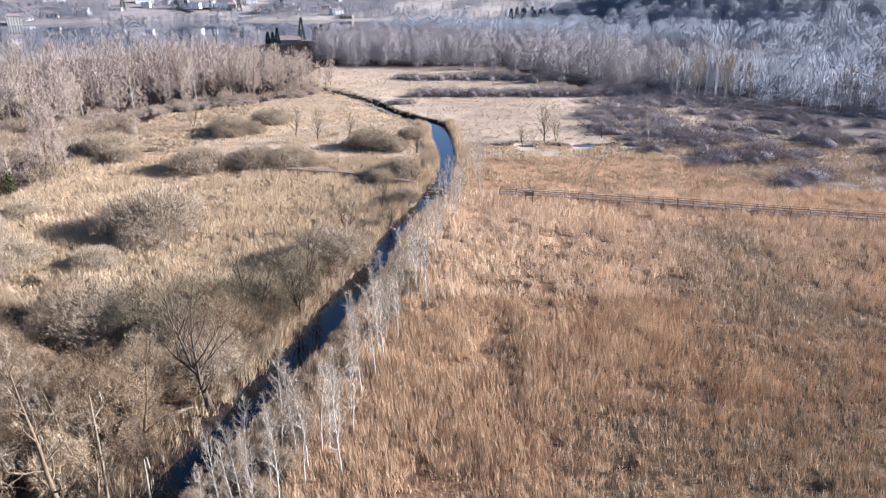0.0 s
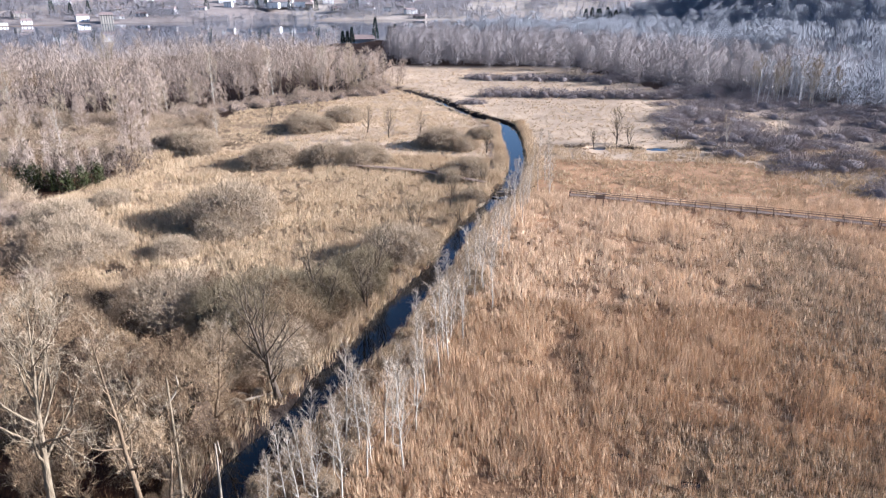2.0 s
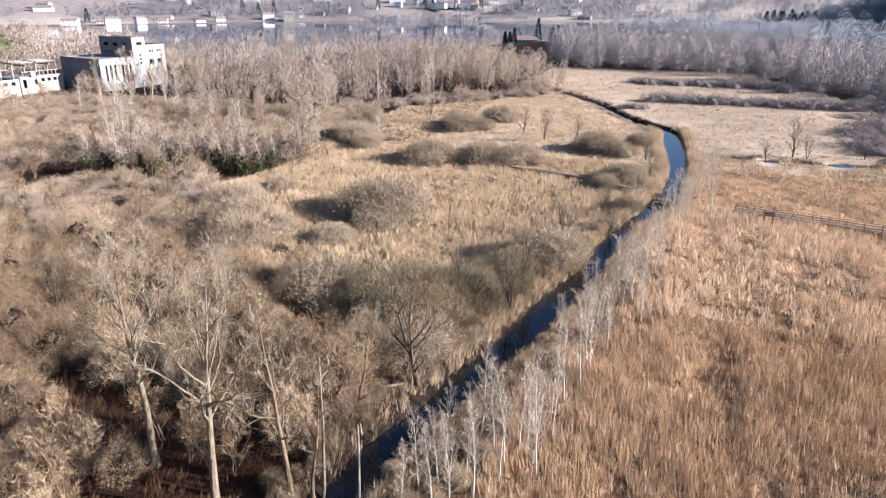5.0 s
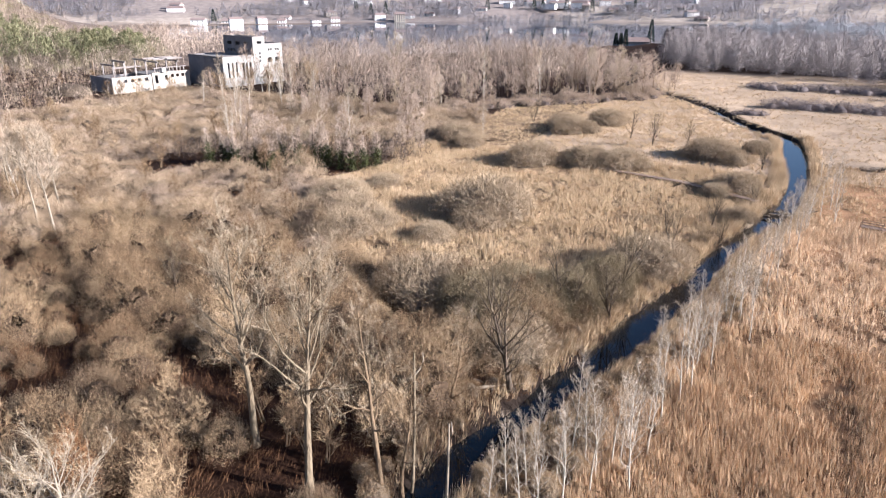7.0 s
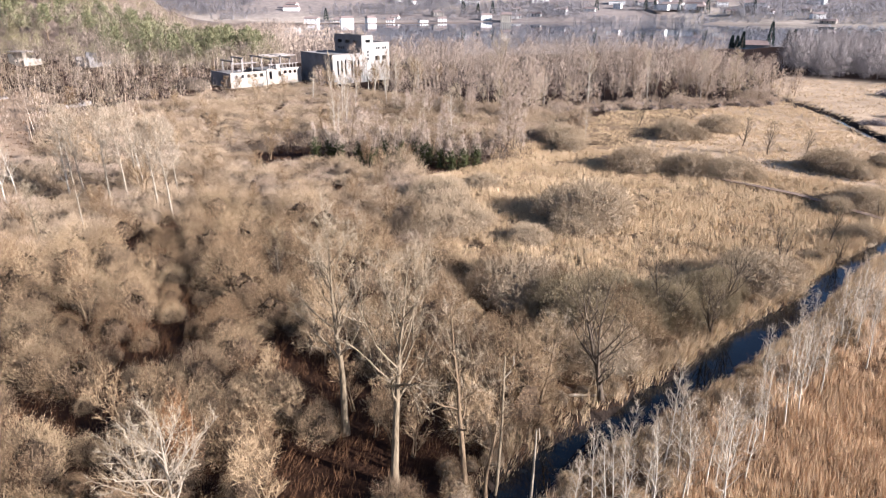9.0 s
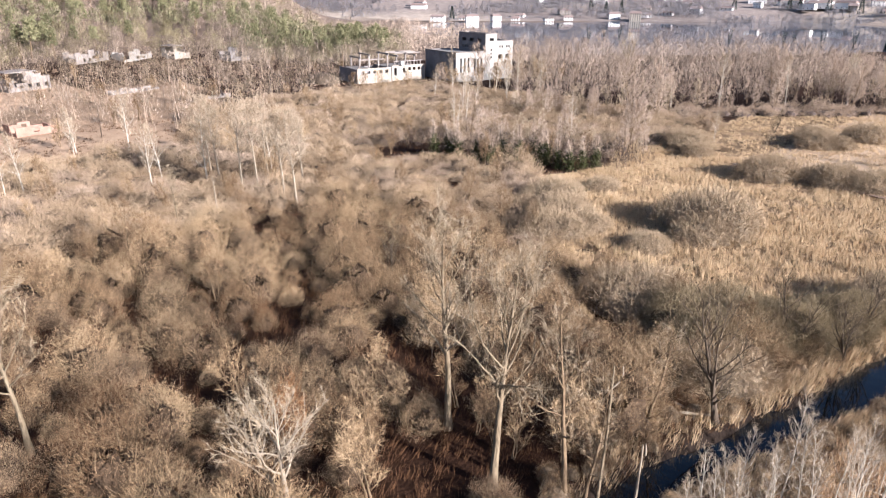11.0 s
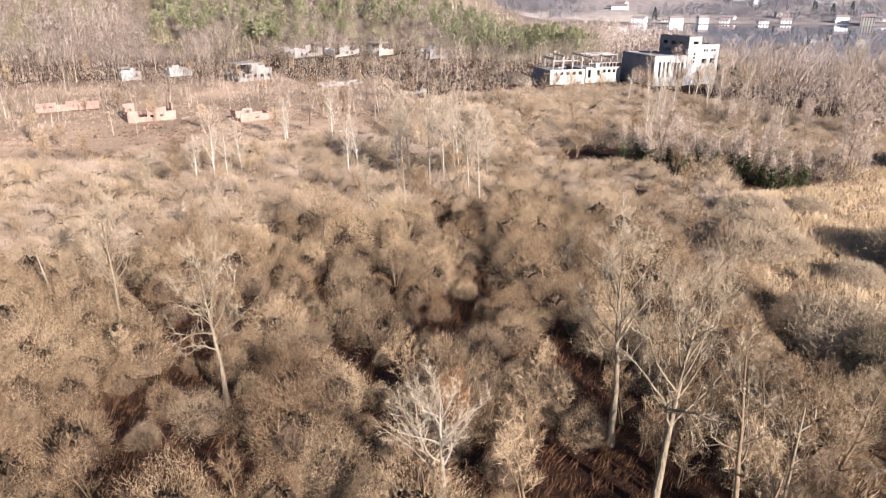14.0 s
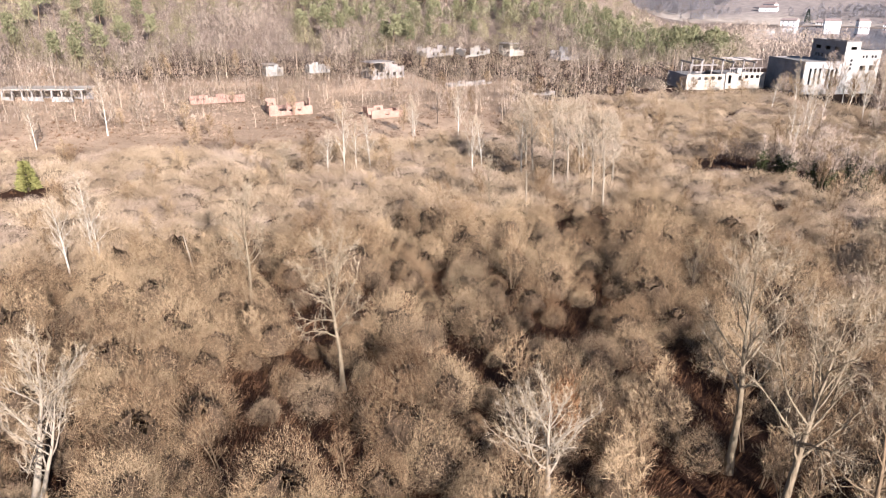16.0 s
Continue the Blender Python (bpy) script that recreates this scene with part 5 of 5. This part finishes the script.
for v in mound.verts:
    v.co = Vector((v.co.x * 8, v.co.y * 6, max(v.co.z, -0.1) * 4.2)) * (1 + 0.08 * noise.noise(v.co * 2))
mm = bpy.data.meshes.new("earth_mound")
mound.to_mesh(mm)
mm.materials.append(DARK_BARK)
mo = tagged(new("earth_mound", mm), "dark overgrown earth mound beside the roofless hall", "mound")
mo.matrix_basis = pose(-236, 162, -0.1)


def ruin(x, y, turn, lx, ly, tall, material, label, seed, name="ruined_hut", roof=False):
    """A roofless hut: broken walls with openings, rubble on its floor."""
    rng = random.Random(seed)
    t = tagged(new(name), label, "ruin", "ruined huts on the slope")
    t.matrix_basis = pose(x, y, z_at(x, y) - 0.3, 0, 0, turn)

    def broken(px, py, a, length):
        n = max(2, int(length / 2.6))
        for i in range(n):
            l = length / n
            h = tall * rng.uniform(0.25, 1.0)
            hole = [(l * 0.3, 1.2, l * 0.7, min(h - 0.6, 2.6))] if rng.random() < 0.55 else []
            ca, sa = math.cos(radians(a)), math.sin(radians(a))
            wall(t, material, px + ca * l * i, py + sa * l * i, a, l, h, hole, 0.35)

    broken(0, 0, 0, lx - 0.35)
    broken(lx, 0, 90, ly)
    broken(0, ly - 0.35, 0, lx - 0.35)
    broken(0.35, 0.35, 90, ly - 0.7)
    slab(t, "floor", DARK_HOLE, 0.35, 0.35, 0.05, lx - 0.35, ly - 0.35, 0.25)
    if roof:
        slab(t, "roof", CONCRETE, -0.3, -0.3, tall + 0.02, lx + 0.3, ly * 0.7, tall + 0.3, "cracked concrete roof slab")
    for i in range(10):
        bm = bmesh.new()
        bmesh.ops.create_cube(bm, size=rng.uniform(0.4, 1.0), matrix=pose(rng.uniform(0.8, lx - 0.8), rng.uniform(0.8, ly - 0.8), 0.4, rng.uniform(0, 90), rng.uniform(0, 90), 0))
        part("rubble", bm, material, t)


ruin(-222, 14.5, 4, 9, 13, 4.4, BRICK, "roofless pink brick hut with broken walls", 1)
ruin(-206, 42, 10, 7, 10, 3.2, BRICK, "low broken brick walls in the dry grass", 2)
ruin(-284, 58, 15, 9, 15, 6.5, CONCRETE, "open concrete frame of a ruined building", 3, roof=True)
ruin(-345, 99, 15, 10, 16, 5.5, CONCRETE, "pale broken concrete walls on a terrace", 4)
ruin(-342, 119, 15, 9, 15, 4.8, PLASTER, "pale broken concrete walls on a terrace", 5)
ruin(-338, 141, 15, 9, 9, 6.0, YELLOW_WALL, "square pale concrete block on the slope", 6, roof=True)
ruin(-318, 160, 15, 8, 12, 6.0, DARK_SHADE_PLASTER, "dark roofless shed with bare rafters", 7)
ruin(-254, 84, 10, 5, 18, 2.4, CONCRETE, "low pale foundation wall in the grass", 8)
ruin(-240, -8, 5, 5, 17, 3.0, BRICK, "low broken brick walls under thin trees", 9)
ruin(-300, 20, 10, 6, 7, 4.5, PLASTER, "small white ruined cabin", 10, roof=True)
ruin(-305, 38, 10, 6, 9, 4.0, PLASTER, "small white ruined cabin", 11)
ruin(-226, 105, 10, 5, 9, 2.0, CONCRETE, "low pale foundation wall in the grass", 12)

shed = tagged(new("long_shed"), "long low derelict shed with a pale flat roof", "shed")
shed.matrix_basis = pose(-252, -60, z_at(-248, -47) - 0.2, 0, 0, 72 - 90)
slab(shed, "roof", YELLOW_WALL, -1, -1, 3.6, 7.5, 26, 3.95, "pale flat concrete roof")
wall(shed, DARK_SHADE_PLASTER, 0.4, 0, 90, 25, 3.6)
for i in range(9):
    slab(shed, "post", PLASTER, 6.4, 0.2 + 3.05 * i, 0, 6.8, 0.6 + 3.05 * i, 3.6)
    if i % 3 != 1 and i < 8:
        slab(shed, "wall", PLASTER, 6.45, 0.6 + 3.05 * i, 0, 6.75, 3.25 + 3.05 * i, 1.5)


def house(x, y, turn, lx, ly, tall, flat, walls, label, rows, cols, group, name="house"):
    t = tagged(new(name), label, "house", group)
    t.matrix_basis = pose(x, y, z_at(x, y) - 0.5, 0, 0, turn)
    slab(t, "wall", walls, -lx / 2, -ly / 2, 0, lx / 2, ly / 2, tall)
    bm = bmesh.new()
    if flat:
        box(bm, -lx / 2 - 0.4, -ly / 2 - 0.4, tall, lx / 2 + 0.4, ly / 2 + 0.4, tall + 0.5)
    else:
        o, r = 0.8, ly * 0.28
        vs = [bm.verts.new(c) for c in ((-lx / 2 - o, -ly / 2 - o, tall), (lx / 2 + o, -ly / 2 - o, tall), (lx / 2 + o, ly / 2 + o, tall), (-lx / 2 - o, ly / 2 + o, tall), (-lx / 2 + o, 0, tall + r), (lx / 2 - o, 0, tall + r))]
        for f in ((0, 1, 5, 4), (2, 3, 4, 5), (1, 2, 5), (3, 0, 4), (3, 2, 1, 0)):
            bm.faces.new([vs[i] for i in f])
    part("roof", bm, ROOF_FELT if flat else ROOF_TILE, t)
    for i in range(rows):
        for j in range(cols):
            wx = -lx / 2 + lx * (j + 0.5) / cols
            wz = 0.9 + (tall - 0.6) * i / rows
            slab(t, "window", GLASS, wx - 0.4, -ly / 2 - 0.06, wz, wx + 0.4, -ly / 2 + 0.1, wz + 1.5, "dark window")


hs = random.Random(9)
for i, (x, y) in enumerate(FAR_SHORE):
    for k in range(2 if i % 2 else 1):
        off = 16 + 46 * k + hs.uniform(-5, 14)
        r = math.hypot(x, y)
        px, py = x * (1 + off / r) + hs.uniform(-8, 8), y * (1 + off / r)
        house(px * 1.02, py * 1.02, math.degrees(math.atan2(y, x)) - 90 + hs.uniform(-25, 25), hs.uniform(9, 17), hs.uniform(8, 11), hs.choice((3.2, 4.5, 5.5, 6.5)), hs.random() < 0.25,
              hs.choice((WHITE_WALL, WHITE_WALL, YELLOW_WALL)), "pale village house on the far lake shore", 2, 3, "village houses across the lake")
for i in range(26):
    b, r = radians(hs.uniform(8, 66)), hs.uniform(990, 1130)
    x, y = -r * math.sin(b), r * math.cos(b)
    house(x, y, math.degrees(b) + hs.uniform(-30, 30), hs.uniform(12, 26), 10, hs.choice((5, 7, 9)), hs.random() < 0.3, WHITE_WALL, "white house among fields on the far slope", 1, 4, "houses on the far slope")
house(-462, 775, 30, 13, 10, 9, False, YELLOW_WALL, "four-storey pink villa by the water", 4, 5, "village houses across the lake")
house(-112, 516, 15, 17, 10, 4.2, False, DARK_SHADE_PLASTER, "dark lakeside house with a steep hipped roof", 1, 4, "", "lakeside_house")
house(60, 660, 0, 26, 12, 9, False, PLASTER, "white house on the hazy hill", 2, 5, "hill houses")

# ---- boardwalk ----
def boardwalk(points, rail, label):
    t = tagged(new("boardwalk"), label, "boardwalk", "boardwalk stretches")
    for (ax, ay), (bx, by) in zip(points, points[1:]):
        length, turn = math.hypot(bx - ax, by - ay), math.degrees(math.atan2(by - ay, bx - ax))
        m = pose(ax, ay, 0, 0, 0, turn)
        n = int(length / 2.4)
        for i in range(int(length / 1.2)):
            bm = bmesh.new()
            box(bm, 1.2 * i, -0.7, 0.6, 1.2 * i + 1.15, 0.7, 0.68)
            bmesh.ops.transform(bm, verts=bm.verts[:], matrix=m)
            part("deck_board", bm, TIMBER, t)
        for side in (-0.7, 0.7):
            for i in range(n + 1):
                bm = bmesh.new()
                box(bm, length * i / n - 0.05, side - 0.05, -0.6, length * i / n + 0.05, side + 0.05, 1.4 if rail else 0.65)
                bmesh.ops.transform(bm, verts=bm.verts[:], matrix=m)
                part("post", bm, TIMBER, t)
            for z in ((1.05, 1.36) if rail else ()):
                bm = bmesh.new()
                box(bm, 0, side - 0.04, z, length, side + 0.03, z + 0.06)
                bmesh.ops.transform(bm, verts=bm.verts[:], matrix=m)
                part("rail", bm, TIMBER, t)


boardwalk(WALKWAY, True, "weathered brown timber boardwalk with rails over the marsh")
boardwalk([(-5, 127), (-18.8, 134.6), (-33.2, 137.8), (-45.7, 140.6), (-60, 143)], False, "low weathered timber walkway through the reeds")
hide = tagged(new("signpost"), "dark timber notice board beside the boardwalk", "sign")
slab(hide, "post", TIMBER, 14.4, 115.3, -0.4, 14.55, 115.45, 2.2)
slab(hide, "post", TIMBER, 15.6, 115.0, -0.4, 15.75, 115.15, 2.2)
slab(hide, "board", TIMBER, 14.3, 115.1, 1.35, 15.9, 115.3, 2.05)
slab(hide, "roof", TIMBER, 14.1, 114.9, 2.25, 16.1, 115.6, 2.33)
